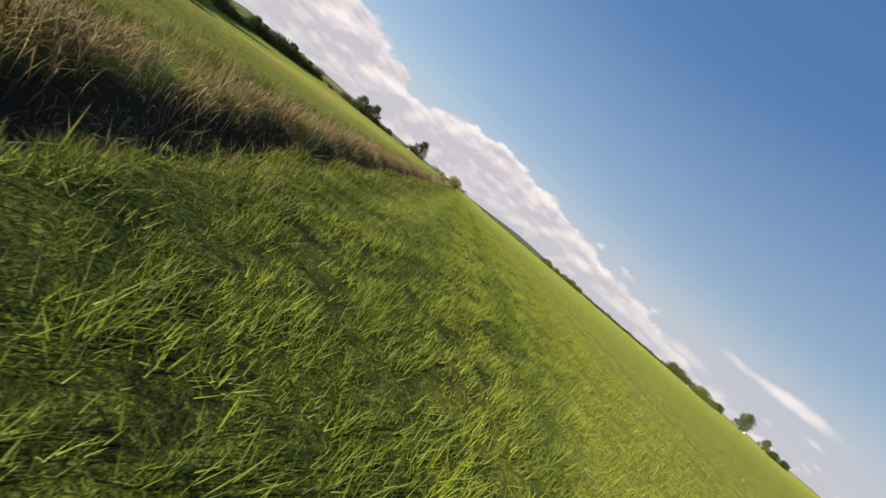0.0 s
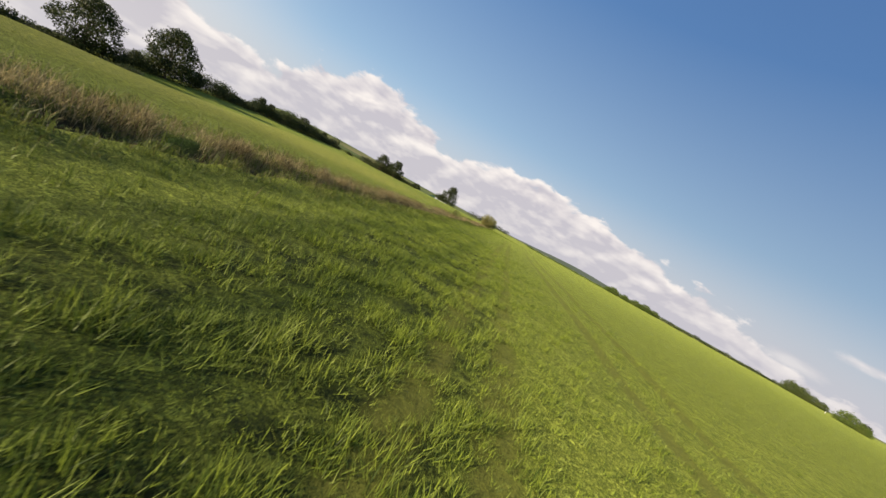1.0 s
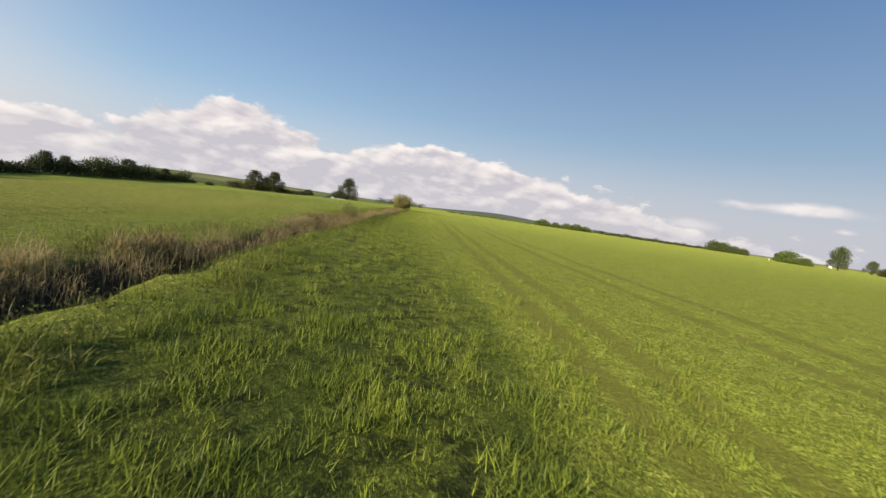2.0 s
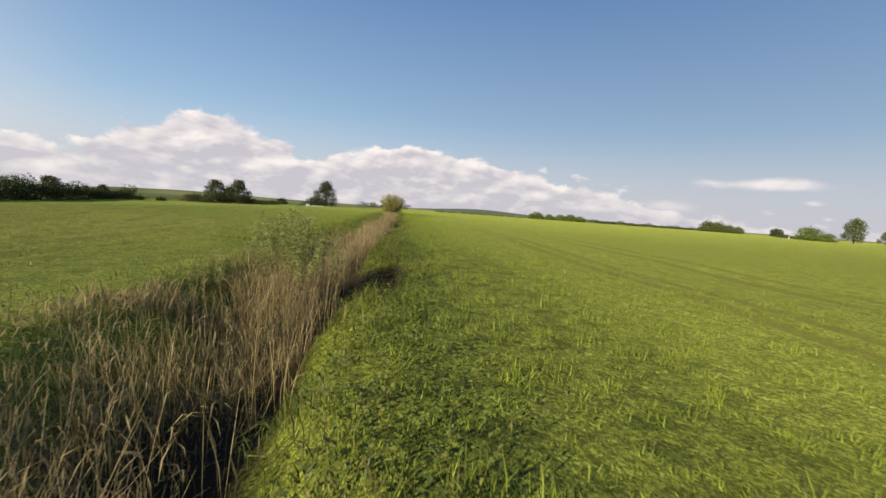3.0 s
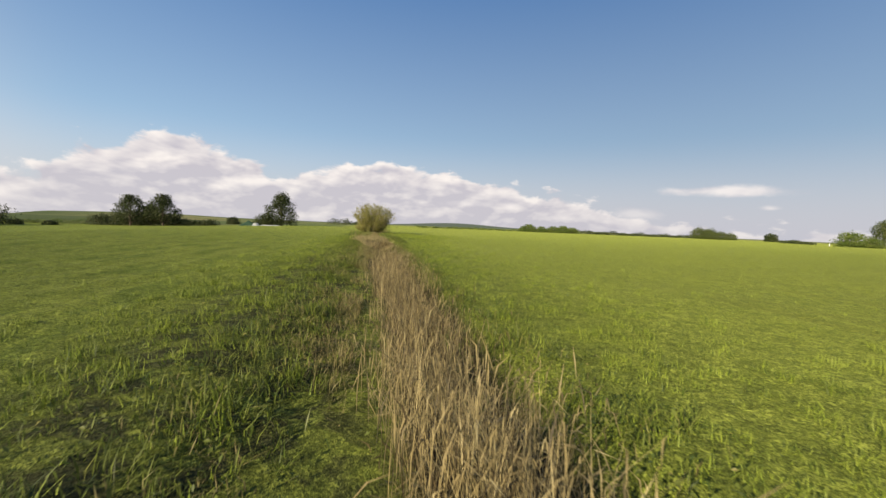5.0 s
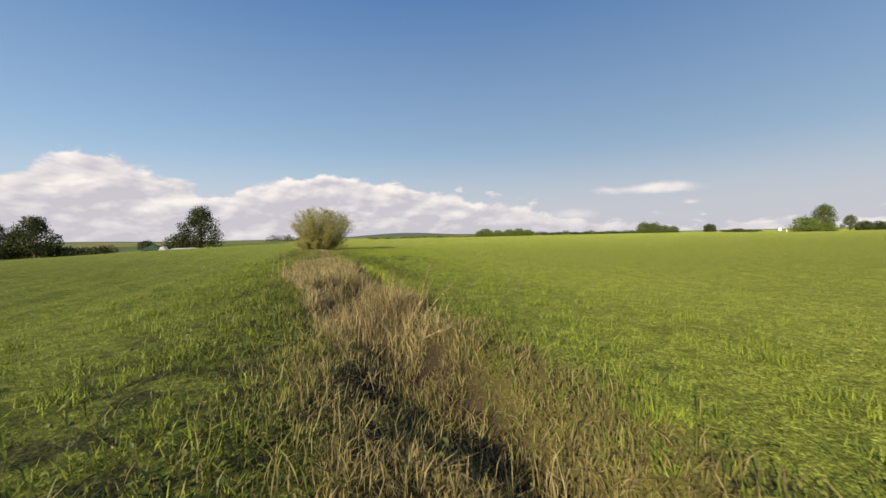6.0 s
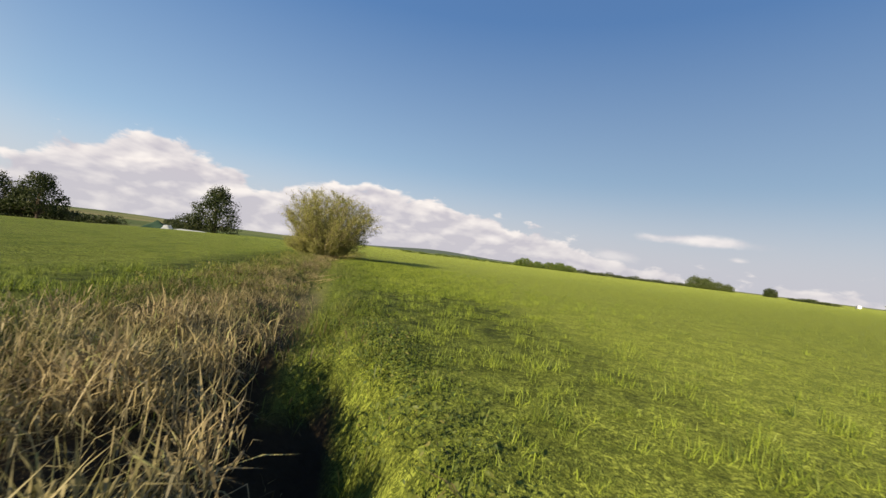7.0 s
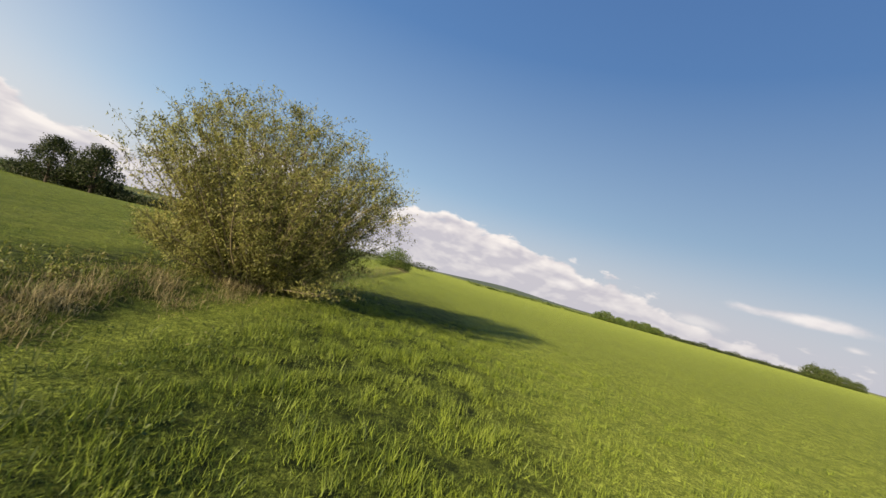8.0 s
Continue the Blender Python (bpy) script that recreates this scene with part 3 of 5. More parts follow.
def crown_leaves(rng, lobes, per_lobe, size):
    """Leaves in the outer layer of many uneven lobes."""
    cs, ns = [], []
    for (c, r) in lobes:
        n = per_lobe
        d = unit(rng, n)
        rad = rng.uniform(0.45, 1.08, n) ** 0.6
        bumpy = 1 + 0.22 * np.sin(d[:, 0] * 5 + c[0]) * np.sin(d[:, 1] * 5 + c[1]) + 0.15 * np.sin(d[:, 2] * 9 + c[2])
        cs.append(np.array(c) + d * (rad * bumpy)[:, None] * np.array(r))
        nn = d + unit(rng, n) * 0.9
        ns.append(nn / np.linalg.norm(nn, axis=1, keepdims=True))
    c, n = np.concatenate(cs), np.concatenate(ns)
    s = rng.uniform(0.6, 1.3, len(c)) * size
    return leaf_quads(rng, c, n, s, s * 0.62)


def tree(seed, height, spread, leaf_mat, leaf=0.4, lobes=34, per_lobe=150, low=0.18, conical=0.0, bark=None):
    """A broadleaved tree at the origin: trunk, limbs and a crown in uneven lobes."""
    rng = np.random.RandomState(seed)
    thing = new("tree")
    top = height
    paths = []
    trunk = limb(rng, (0, 0, -0.3), (0, 0, 1), height * 0.75, height * 0.032, 7, 0.06)
    v, f = tubes([trunk], 8)
    mesh_object("trunk", v, f, bark or M_BARK, thing, shade=True)
    balls = []
    for k in range(lobes):
        h = low + (1 - low) * (k + rng.uniform(0, 1)) / lobes
        prof = math.sin(math.pi * min(1.0, (0.14 + 0.86 * (h - low) / (1 - low))) ** (0.75 + 0.1 * conical)) ** 0.7
        prof *= 1 - 0.35 * conical * h
        a = k * 2.4 + rng.uniform(-0.5, 0.5)
        reach = spread / 2 * prof * rng.uniform(0.35, 0.9)
        size = height * rng.uniform(0.085, 0.16)
        balls.append(((reach * math.cos(a), reach * math.sin(a), top * h * 0.93), (size * 1.25, size * 1.25, size * 0.85)))
    for c, r in balls[::2]:
        z0 = max(0.12, c[2] / top - 0.28) * top * 0.8
        start = np.array((0, 0, min(z0, height * 0.6)))
        way = np.array(c) - start
        paths.append(limb(rng, start, way, np.linalg.norm(way) * 0.95, height * 0.011, 5, 0.08))
    v, f = tubes(paths, 5)
    mesh_object("branchwork", v, f, bark or M_BARK, thing, shade=True)
    v, f = crown_leaves(rng, balls, per_lobe, leaf)
    mesh_object("crown", v, f, leaf_mat, thing)
    return thing


def bush(seed, height, spread, leaf_mat, leaf=0.35, lobes=16, per_lobe=130, depth=1.0, name="bush"):
    """A rounded shrub that is leafy to the ground."""
    rng = np.random.RandomState(seed)
    thing = new(name)
    balls, paths = [], []
    for k in range(lobes):
        a, q = k * 2.4, math.sqrt((k + 0.5) / lobes)
        x, y = q * math.cos(a) * spread * 0.4, q * math.sin(a) * spread * 0.4 * depth
        z = height * (0.30 + 0.42 * (1 - q * q) * rng.uniform(0.7, 1.1))
        r = height * rng.uniform(0.2, 0.3)
        balls.append(((x, y, z), (r * 1.2, r * 1.2, r)))
        balls.append(((x * 1.1, y * 1.1, height * 0.16), (r * 1.1, r * 1.1, height * 0.16)))
        paths.append(limb(rng, (x * 0.2, y * 0.2, -0.2), (x * 0.8, y * 0.8, z + 0.2), z + 0.4, height * 0.014, 4, 0.1))
    v, f = tubes(paths, 5)
    tagged(mesh_object("brushwood", v, f, M_BARK, thing, shade=True), kind="stuff")
    v, f = crown_leaves(rng, balls, per_lobe, leaf)
    mesh_object("crown", v, f, leaf_mat, thing)
    return thing


def hedge(seed, a, b, height, width, leaf_mat, leaf=0.35, step=1.6, per=110, name="hedge"):
    """A hedge along the ground from a to b, uneven in height."""
    rng = np.random.RandomState(seed)
    a, b = np.array(a, float), np.array(b, float)
    length = np.linalg.norm(b - a)
    way = (b - a) / length
    cross = np.array([-way[1], way[0]])
    thing = new(name)
    thing.location = (a[0], a[1], 0)
    balls, paths = [], []
    for k in range(int(length / step)):
        p = way * (k + 0.5) * step + cross * rng.uniform(-0.25, 0.25) * width
        g = float(land(a[0] + p[0], a[1] + p[1]))
        h = height * (1 + 0.28 * math.sin(k * step * 0.11 + seed) + 0.18 * math.sin(k * step * 0.31 + 2 * seed) + rng.uniform(-0.12, 0.12))
        for q in (0.2, 0.48, 0.74):
            o = way * rng.uniform(-0.8, 0.8) * step
            balls.append(((p[0] + o[0], p[1] + o[1], g + h * q * rng.uniform(0.85, 1.1)), (width * rng.uniform(0.5, 0.75), width * rng.uniform(0.5, 0.75), h * rng.uniform(0.22, 0.32))))
        paths.append(limb(rng, (p[0], p[1], g - 0.2), (0, 0, 1), h * 0.8, 0.05, 3, 0.12))
    v, f = tubes(paths, 4)
    tagged(mesh_object("brushwood", v, f, M_BARK, thing, shade=True), kind="stuff")
    v, f = crown_leaves(rng, balls, per, leaf)
    mesh_object("crown", v, f, leaf_mat, thing)
    return thing


def plant(ob, x, y, turn=0.0, size=1.0, tall=1.0):
    z = float(land(x, y)) - 0.05
    ob.matrix_basis = pose(x, y, z, 0, 0, turn) @ Matrix.Diagonal((size, size, size * tall, 1))
    return ob


def again(ob, x, y, turn=0.0, size=1.0, tall=1.0):
    made = copy_thing(ob, Matrix.Identity(4))
    return plant(made, x, y, turn, size, tall)


def set_trees():
    ash = plant(tree(11, 9.9, 10.6, M_OAK, 0.34, 46, 190, 0.06, 0.45), -32.0, 165.0)
    tagged(ash, "tall dark green tree standing alone by the field edge", "tree")
    lump = plant(bush(12, 5.2, 7.0, M_OAK, 0.34, 14, 150), -36.2, 163.5, 0, 0.85)
    tagged(lump, "dark green shrub at the foot of the tall tree", "bush")

    oak = plant(tree(21, 9.4, 9.5, M_OAK, 0.36, 40, 170, 0.2), -66.0, 166.0)
    tagged(oak, "broad dark green tree at the hedge's end", "tree", "trees by the far hedge")
    o2 = again(oak, -75.0, 166.0, 120, 0.98)
    o3 = again(oak, -71.0, 169.0, 250, 0.7)
    big = plant(tree(22, 11.0, 12.5, M_OAK, 0.4, 46, 170, 0.24), -97.0, 50.0, 0, 1.32)
    tagged(big, "large spreading dark tree rising out of the hedge", "tree", "hedgerow trees")
    again(big, -97.0, 28.0, 140, 1.2)
    again(oak, -98.0, 41.0, 40, 0.5)
    again(oak, -97.0, 60.0, 70, 0.55)
    again(oak, -98.0, 91.0, 10, 0.66)
    again(oak, -98.0, 97.0, 200, 0.58)
    again(big, -99.0, 122.0, 80, 0.62)
    again(oak, -98.0, 140.0, 310, 0.5)
    again(big, -99.0, -6.0, 20, 0.9)

    thorn = plant(bush(36, 1.5, 3.6, M_HAW, 0.22, 9, 110), -92.0, 160.0)
    tagged(thorn, "low dark thorn bush at the corner of the pasture", "bush", "thorn bushes in the corner")
    again(thorn, -97.5, 156.0, 80, 1.15)
    field_maple = plant(bush(37, 6.8, 9.5, M_FRESH, 0.36, 18, 170), -100.5, 112.0)
    tagged(field_maple, "light green rounded tree standing in the hedge", "tree", "light green hedge trees")
    again(field_maple, -100.0, 74.0, 60, 0.72)
    again(field_maple, -101.0, 47.0, 200, 0.8)
    h1 = hedge(31, (-97.0, -20.0), (-97.0, 152.0), 4.3, 4.2, M_HAW, 0.46, 1.2, 125)
    tagged(h1, "long dark unclipped hawthorn hedge along the pasture", "hedge")
    h2 = hedge(32, (-90.0, 172.0), (-52.0, 168.0), 2.6, 3.4, M_HAW, 0.36, 1.1, 130)
    tagged(h2, "low scrubby dark green hedge under the trees", "hedge")
    h3 = hedge(33, (-130.0, 160.0), (-92.0, 175.0), 1.7, 3.0, M_FRESH, 0.3, 1.8, 70)
    tagged(h3, "low light green scrub behind the pasture", "hedge")
    far1 = hedge(34, (-45.0, 330.0), (-4.0, 330.0), 4.2, 4.5, M_HAW, 0.6, 2.6, 60)
    tagged(far1, "distant row of dark bushes across a further field", "hedge")
    lone = plant(bush(35, 4.2, 6.0, M_HAW, 0.4, 12, 110), -73.0, 235.0)
    tagged(lone, "single dark rounded bush in the field behind", "bush")

    # far side of the pasture
    copse = plant(bush(41, 8.4, 12.0, M_MID, 0.6, 20, 120), 334.0, 464.0, 0, 1.55, 1.1)
    tagged(copse, "distant rounded green bush in a small copse", "bush", "bushes of the copse")
    for x, y, turn, size, tall in ((342.0, 459.0, 90, 1.45, 1.1), (350.0, 453.0, 210, 1.2, 1.0), (357.0, 447.0, 30, 0.95, 1.1)):
        again(copse, x, y, turn, size, tall)
    round_tree = plant(bush(42, 6.2, 7.0, M_HAW, 0.6, 14, 110), 377.0, 419.0, 0, 1.6)
    tagged(round_tree, "lone dark rounded tree in the distance", "tree")
    sallow = plant(bush(43, 7.0, 9.5, M_FRESH, 0.45, 18, 140), 197.0, 195.0, 0, 1.15)
    tagged(sallow, "light green sallow bush at the field's end", "bush", "sallows at the field's end")
    again(sallow, 203.0, 191.5, 130, 0.72)
    tall = plant(tree(44, 13.2, 14.0, M_MID, 0.5, 40, 150, 0.16), 257.0, 229.0, 0, 1.10)
    tagged(tall, "tall broad green tree behind the light sallows", "tree", "trees at the field's end")
    again(tall, 282.0, 233.0, 60, 0.66)
    again(round_tree, 290.0, 231.0, 160, 1.0)
    again(round_tree, 297.0, 228.0, 40, 0.95)
    clump = plant(bush(45, 4.6, 12.0, M_FRESH, 0.5, 18, 100, 0.7), 99.0, 338.0, 0, 1.35)
    tagged(clump, "distant clump of rounded green bushes", "bush", "bush clumps on the skyline")
    again(clump, 114.0, 352.0, 70, 1.1)
    again(clump, 128.0, 364.0, 150, 1.25)
    again(clump, 140.0, 373.0, 20, 1.45)
    again(clump, 152.0, 382.0, 200, 1.2)
    h4 = hedge(46, (166.0, 395.0), (420.0, 560.0), 3.2, 5.0, M_HAW, 0.8, 4.2, 45)
    tagged(h4, "long distant hedge on the skyline", "hedge")
    h5 = hedge(47, (14.0, 300.0), (95.0, 345.0), 1.5, 3.0, M_FRESH, 0.5, 3.0, 45)
    tagged(h5, "low rough scrub along the far edge of the pasture", "hedge")
    h6 = hedge(48, (300.0, 330.0), (256.0, 266.0), 2.0, 4.0, M_HAW, 0.6, 3.2, 50)
    tagged(h6, "low dark hedge beside the lane", "hedge")


set_trees()

# ------------------------------------------------------------------ the willow on the ditch


def willow(seed, height):
    """A many-stemmed willow: arching wands from one stool, with narrow leaves."""
    rng = np.random.RandomState(seed)
    thing = new("willow_bush")
    main, wands, cs = [], [], []
    for k in range(240):
        a = rng.uniform(0, 2 * np.pi)
        out = rng.uniform(0.0, 1.0) ** 0.6
        start = np.array([math.cos(a) * 0.75 * out, math.sin(a) * 0.75 * out, -0.15])
        slope = out * 0.70
        low = k % 4 == 0
        if low:
            slope = rng.uniform(0.75, 1.2)
        way = np.array([math.cos(a) * math.sin(slope), math.sin(a) * math.sin(slope), math.cos(slope)])
        length = height * (0.39 if low else 0.84 - 0.20 * out * out) * rng.uniform(0.86, 1.0)
        path = limb(rng, start, way, length, rng.uniform(0.016, 0.035), 8, 0.05, 0.014)
        main.append(path)
        for j in range(1, 9):
            p = path[j][0]
            for _ in range(3):
                side = unit(rng, 1)[0] * np.array([1, 1, 0.5]) + np.array([0, 0, 0.35])
                tw = limb(rng, p, side + way * 0.6, rng.uniform(0.30, 0.66), 0.006, 3, 0.15, 0.04)
                wands.append(tw)
                pts = np.array([q for q, _ in tw])
                n = 30
                t = rng.uniform(0, 2.999, n)
                i = t.astype(int)
                fr = (t - i)[:, None]
                cs.append(pts[i] * (1 - fr) + pts[i + 1] * fr + rng.normal(0, 0.06, (n, 3)))
    main.sort(key=lambda p: -p[0][1])
    for path in main[:60]:
        v, f = tubes([path], 6)
        mesh_object("stem", v, f, M_TWIG, thing, shade=True)
    v, f = tubes(main[60:] + wands, 3)
    tagged(mesh_object("twigwork", v, f, M_TWIG, thing, shade=True), kind="stuff")
    c = np.concatenate(cs)
    n = unit(rng, len(c))
    long = rng.uniform(0.05, 0.10, len(c))
    v, f = leaf_quads(rng, c, n, long, long * 0.27, 0.4)
    tagged(mesh_object("foliage", v, f, M_WILLOW, thing), kind="stuff")
    return thing


def set_willows():
    w = willow(51, 5.3)
    w.matrix_basis = pose(-0.35, 99.6, float(land(-1.2, 99.6)) - 0.05) @ Matrix.Diagonal((1.03, 1.02, 1.02, 1))
    tagged(w, "large yellow-green willow bush with bare arching stems on the ditch bank", "bush")
    b = plant(bush(52, 4.2, 5.6, M_FRESH, 0.16, 18, 300), -5.6, 162.0)
    tagged(b, "rounded dark green bush further along the ditch", "bush")


set_willows()

# ------------------------------------------------------------------ things at the field's edges


def box(bm, size, at, bevel=0.0, turn=0.0):
    """A bevelled block in a bmesh."""
    made = bmesh.ops.create_cube(bm, size=1.0, matrix=pose(*at, 0, 0, turn) @ Matrix.Diagonal((*size, 1)))["verts"]
    if bevel:
        edges = list({e for v in made for e in v.link_edges})
        bmesh.ops.bevel(bm, geom=edges, offset=bevel, segments=2, affect="EDGES", profile=0.6)


def disc(bm, radius, depth, at):
    """A wheel-like drum lying across x."""
    bmesh.ops.create_cone(bm, cap_ends=True, segments=20, radius1=radius, radius2=radius, depth=depth, matrix=pose(*at, 0, 90, 0))


def van(name="van"):
    """A panel van, nose towards +y."""
    thing = new(name)
    bm = bmesh.new()
    side = [(-2.55, 0.35), (2.35, 0.35), (2.5, 0.6), (2.45, 1.05), (1.75, 1.25), (1.15, 2.05), (0.8, 2.25), (-2.5, 2.28), (-2.6, 2.1)]
    left = [bm.verts.new((-0.95, y, z)) for y, z in side]
    right = [bm.verts.new((0.95, y, z)) for y, z in side]
    bm.faces.new(left)
    bm.faces.new(right[::-1])
    for i in range(len(side)):
        j = (i + 1) % len(side)
        bm.faces.new((left[i], right[i], right[j], left[j]))
    bmesh.ops.recalc_face_normals(bm, faces=bm.faces)
    bmesh.ops.bevel(bm, geom=list(bm.edges), offset=0.06, segments=2, affect="EDGES")
    part("body", bm, M_WHITE, thing)
    bm = bmesh.new()
    box(bm, (1.6, 0.03, 0.78), (0, 1.49, 1.66), 0.01)
    for v in bm.verts:
        v.co.y += (1.66 - v.co.z) * 0.75
    part("windscreen", bm, M_GLASS, thing, "dark tinted glass")
    for x in (-0.955, 0.955):
        bm = bmesh.new()
        box(bm, (0.03, 0.8, 0.5), (x, 0.65, 1.65), 0.01)
        part("side_window", bm, M_GLASS, thing, "dark tinted glass")
        for y in (-1.65, 1.6):
            bm = bmesh.new()
            disc(bm, 0.34, 0.22, (x * 0.9, y, 0.34))
            wheel = part("wheel", bm, M_BLACK, thing, "black rubber tyre")
            bm = bmesh.new()
            disc(bm, 0.20, 0.03, (x * 0.9 + math.copysign(0.115, x), y, 0.34))
            part("rim", bm, M_STEEL, wheel, "grey steel rim")
    for x in (-0.72, 0.72):
        bm = bmesh.new()
        box(bm, (0.30, 0.05, 0.17), (x, 2.49, 0.86), 0.02)
        part("headlight", bm, M_GLASS, thing, "clear glass headlight")
        bm = bmesh.new()
        box(bm, (0.16, 0.10, 0.24), (math.copysign(1.04, x), 1.25, 1.45), 0.03)
        part("wing_mirror", bm, M_BLACK, thing, "black plastic mirror housing")
    bm = bmesh.new()
    box(bm, (1.9, 0.10, 0.22), (0, 2.52, 0.46), 0.03)
    part("bumper", bm, M_BLACK, thing, "black plastic bumper")
    return thing


def white_post():
    thing = new("post")
    bm = bmesh.new()
    box(bm, (0.22, 0.22, 1.5), (0, 0, 0.7), 0.02)
    part("shaft", bm, M_WHITE, thing)
    bm = bmesh.new()
    bmesh.ops.create_cone(bm, cap_ends=True, segments=4, radius1=0.2, radius2=0.03, depth=0.16, matrix=pose(0, 0, 1.53, 0, 0, 45))
    part("cap", bm, M_WHITE, thing)
    return thing


def draped(seed, length, width, height, steps=26):
    """A slumped sheet over a heap, as an uneven mound."""
    r = np.random.RandomState(seed)
    u, v = np.meshgrid(np.linspace(-1, 1, steps), np.linspace(-1, 1, steps))
    ph = r.uniform(0, 6.28, 6)
    dome = np.clip(1 - np.abs(u) ** 2.4, 0, 1) * np.clip(1 - np.abs(v) ** 2.0, 0, 1)
    z = height * dome * (0.75 + 0.25 * np.sin(u * 5 + ph[0]) * np.sin(v * 4 + ph[1])) + 0.06 * np.sin(u * 17 + ph[2]) * np.sin(v * 13 + ph[3]) * dome
    x = u * length / 2 * (1 + 0.08 * np.sin(v * 6 + ph[4]))
    y = v * width / 2 * (1 + 0.1 * np.sin(u * 5 + ph[5]))
    pts = np.stack([x, y, z], -1).reshape(-1, 3)
    i = (np.arange(steps - 1)[:, None] * steps + np.arange(steps - 1)[None]).ravel()
    return pts, np.stack([i, i + 1, i + steps + 1, i + steps], 1)


def set_edge_things():
    v = plant(van(), 326.0, 307.0, -40)
    tagged(v, "white panel van on the lane beyond the pasture", "van")
    p = plant(white_post(), 188.0, 196.5, 0, 0.8)
    tagged(p, "short white-painted gate post beside the sallows", "post")
    heap = new("sheeted_heap")
    pts, fc = draped(81, 4.6, 3.2, 1.5)
    mesh_object("sheet", pts, fc, M_TARP, heap, "faded green plastic sheet", True)
    pts, fc = draped(82, 1.9, 1.6, 1.0)
    pts = pts + np.array([1.6, -1.1, 0.12])
    mesh_object("cover", pts, fc, M_FILM, heap, "white plastic cover", True)
    plant(heap, -37.0, 153.0, 15)
    tagged(heap, "heap under green and white plastic sheets beside the tree", "heap")
    wrap = new("plastic_wrap")
    pts, fc = draped(83, 6.4, 0.9, 0.34, 22)
    mesh_object("film", pts, fc, M_FILM, wrap, "", True)
    plant(wrap, -31.5, 153.0, 4)
    tagged(wrap, "long strip of white plastic lying on the grass under the tree", "plastic sheet")


set_edge_things()

# ------------------------------------------------------------------ reeds in the ditch and grass beside it


def reed_height(y):
    base = np.interp(y, [-80, -20, -8, 2, 5, 8, 14, 22, 25, 29, 30.5, 34, 50, 55, 57, 60, 61.5, 63, 66, 69, 76, 84, 98, 104, 165],
                     [0.27, 0.28, 0.36, 0.45, 0.75, 0.88, 0.86, 0.66, 0.18, 0.18, 0.6, 0.6, 0.5, 0.34, 0.22, 0.24, 0.52, 0.5, 0.38, 0.24, 0.14, 0.17, 0.14, 0.3, 0.5])
    return base * (1 + 0.16 * np.sin(y * 0.83 + 1) + 0.12 * np.sin(y * 2.3 + 2))


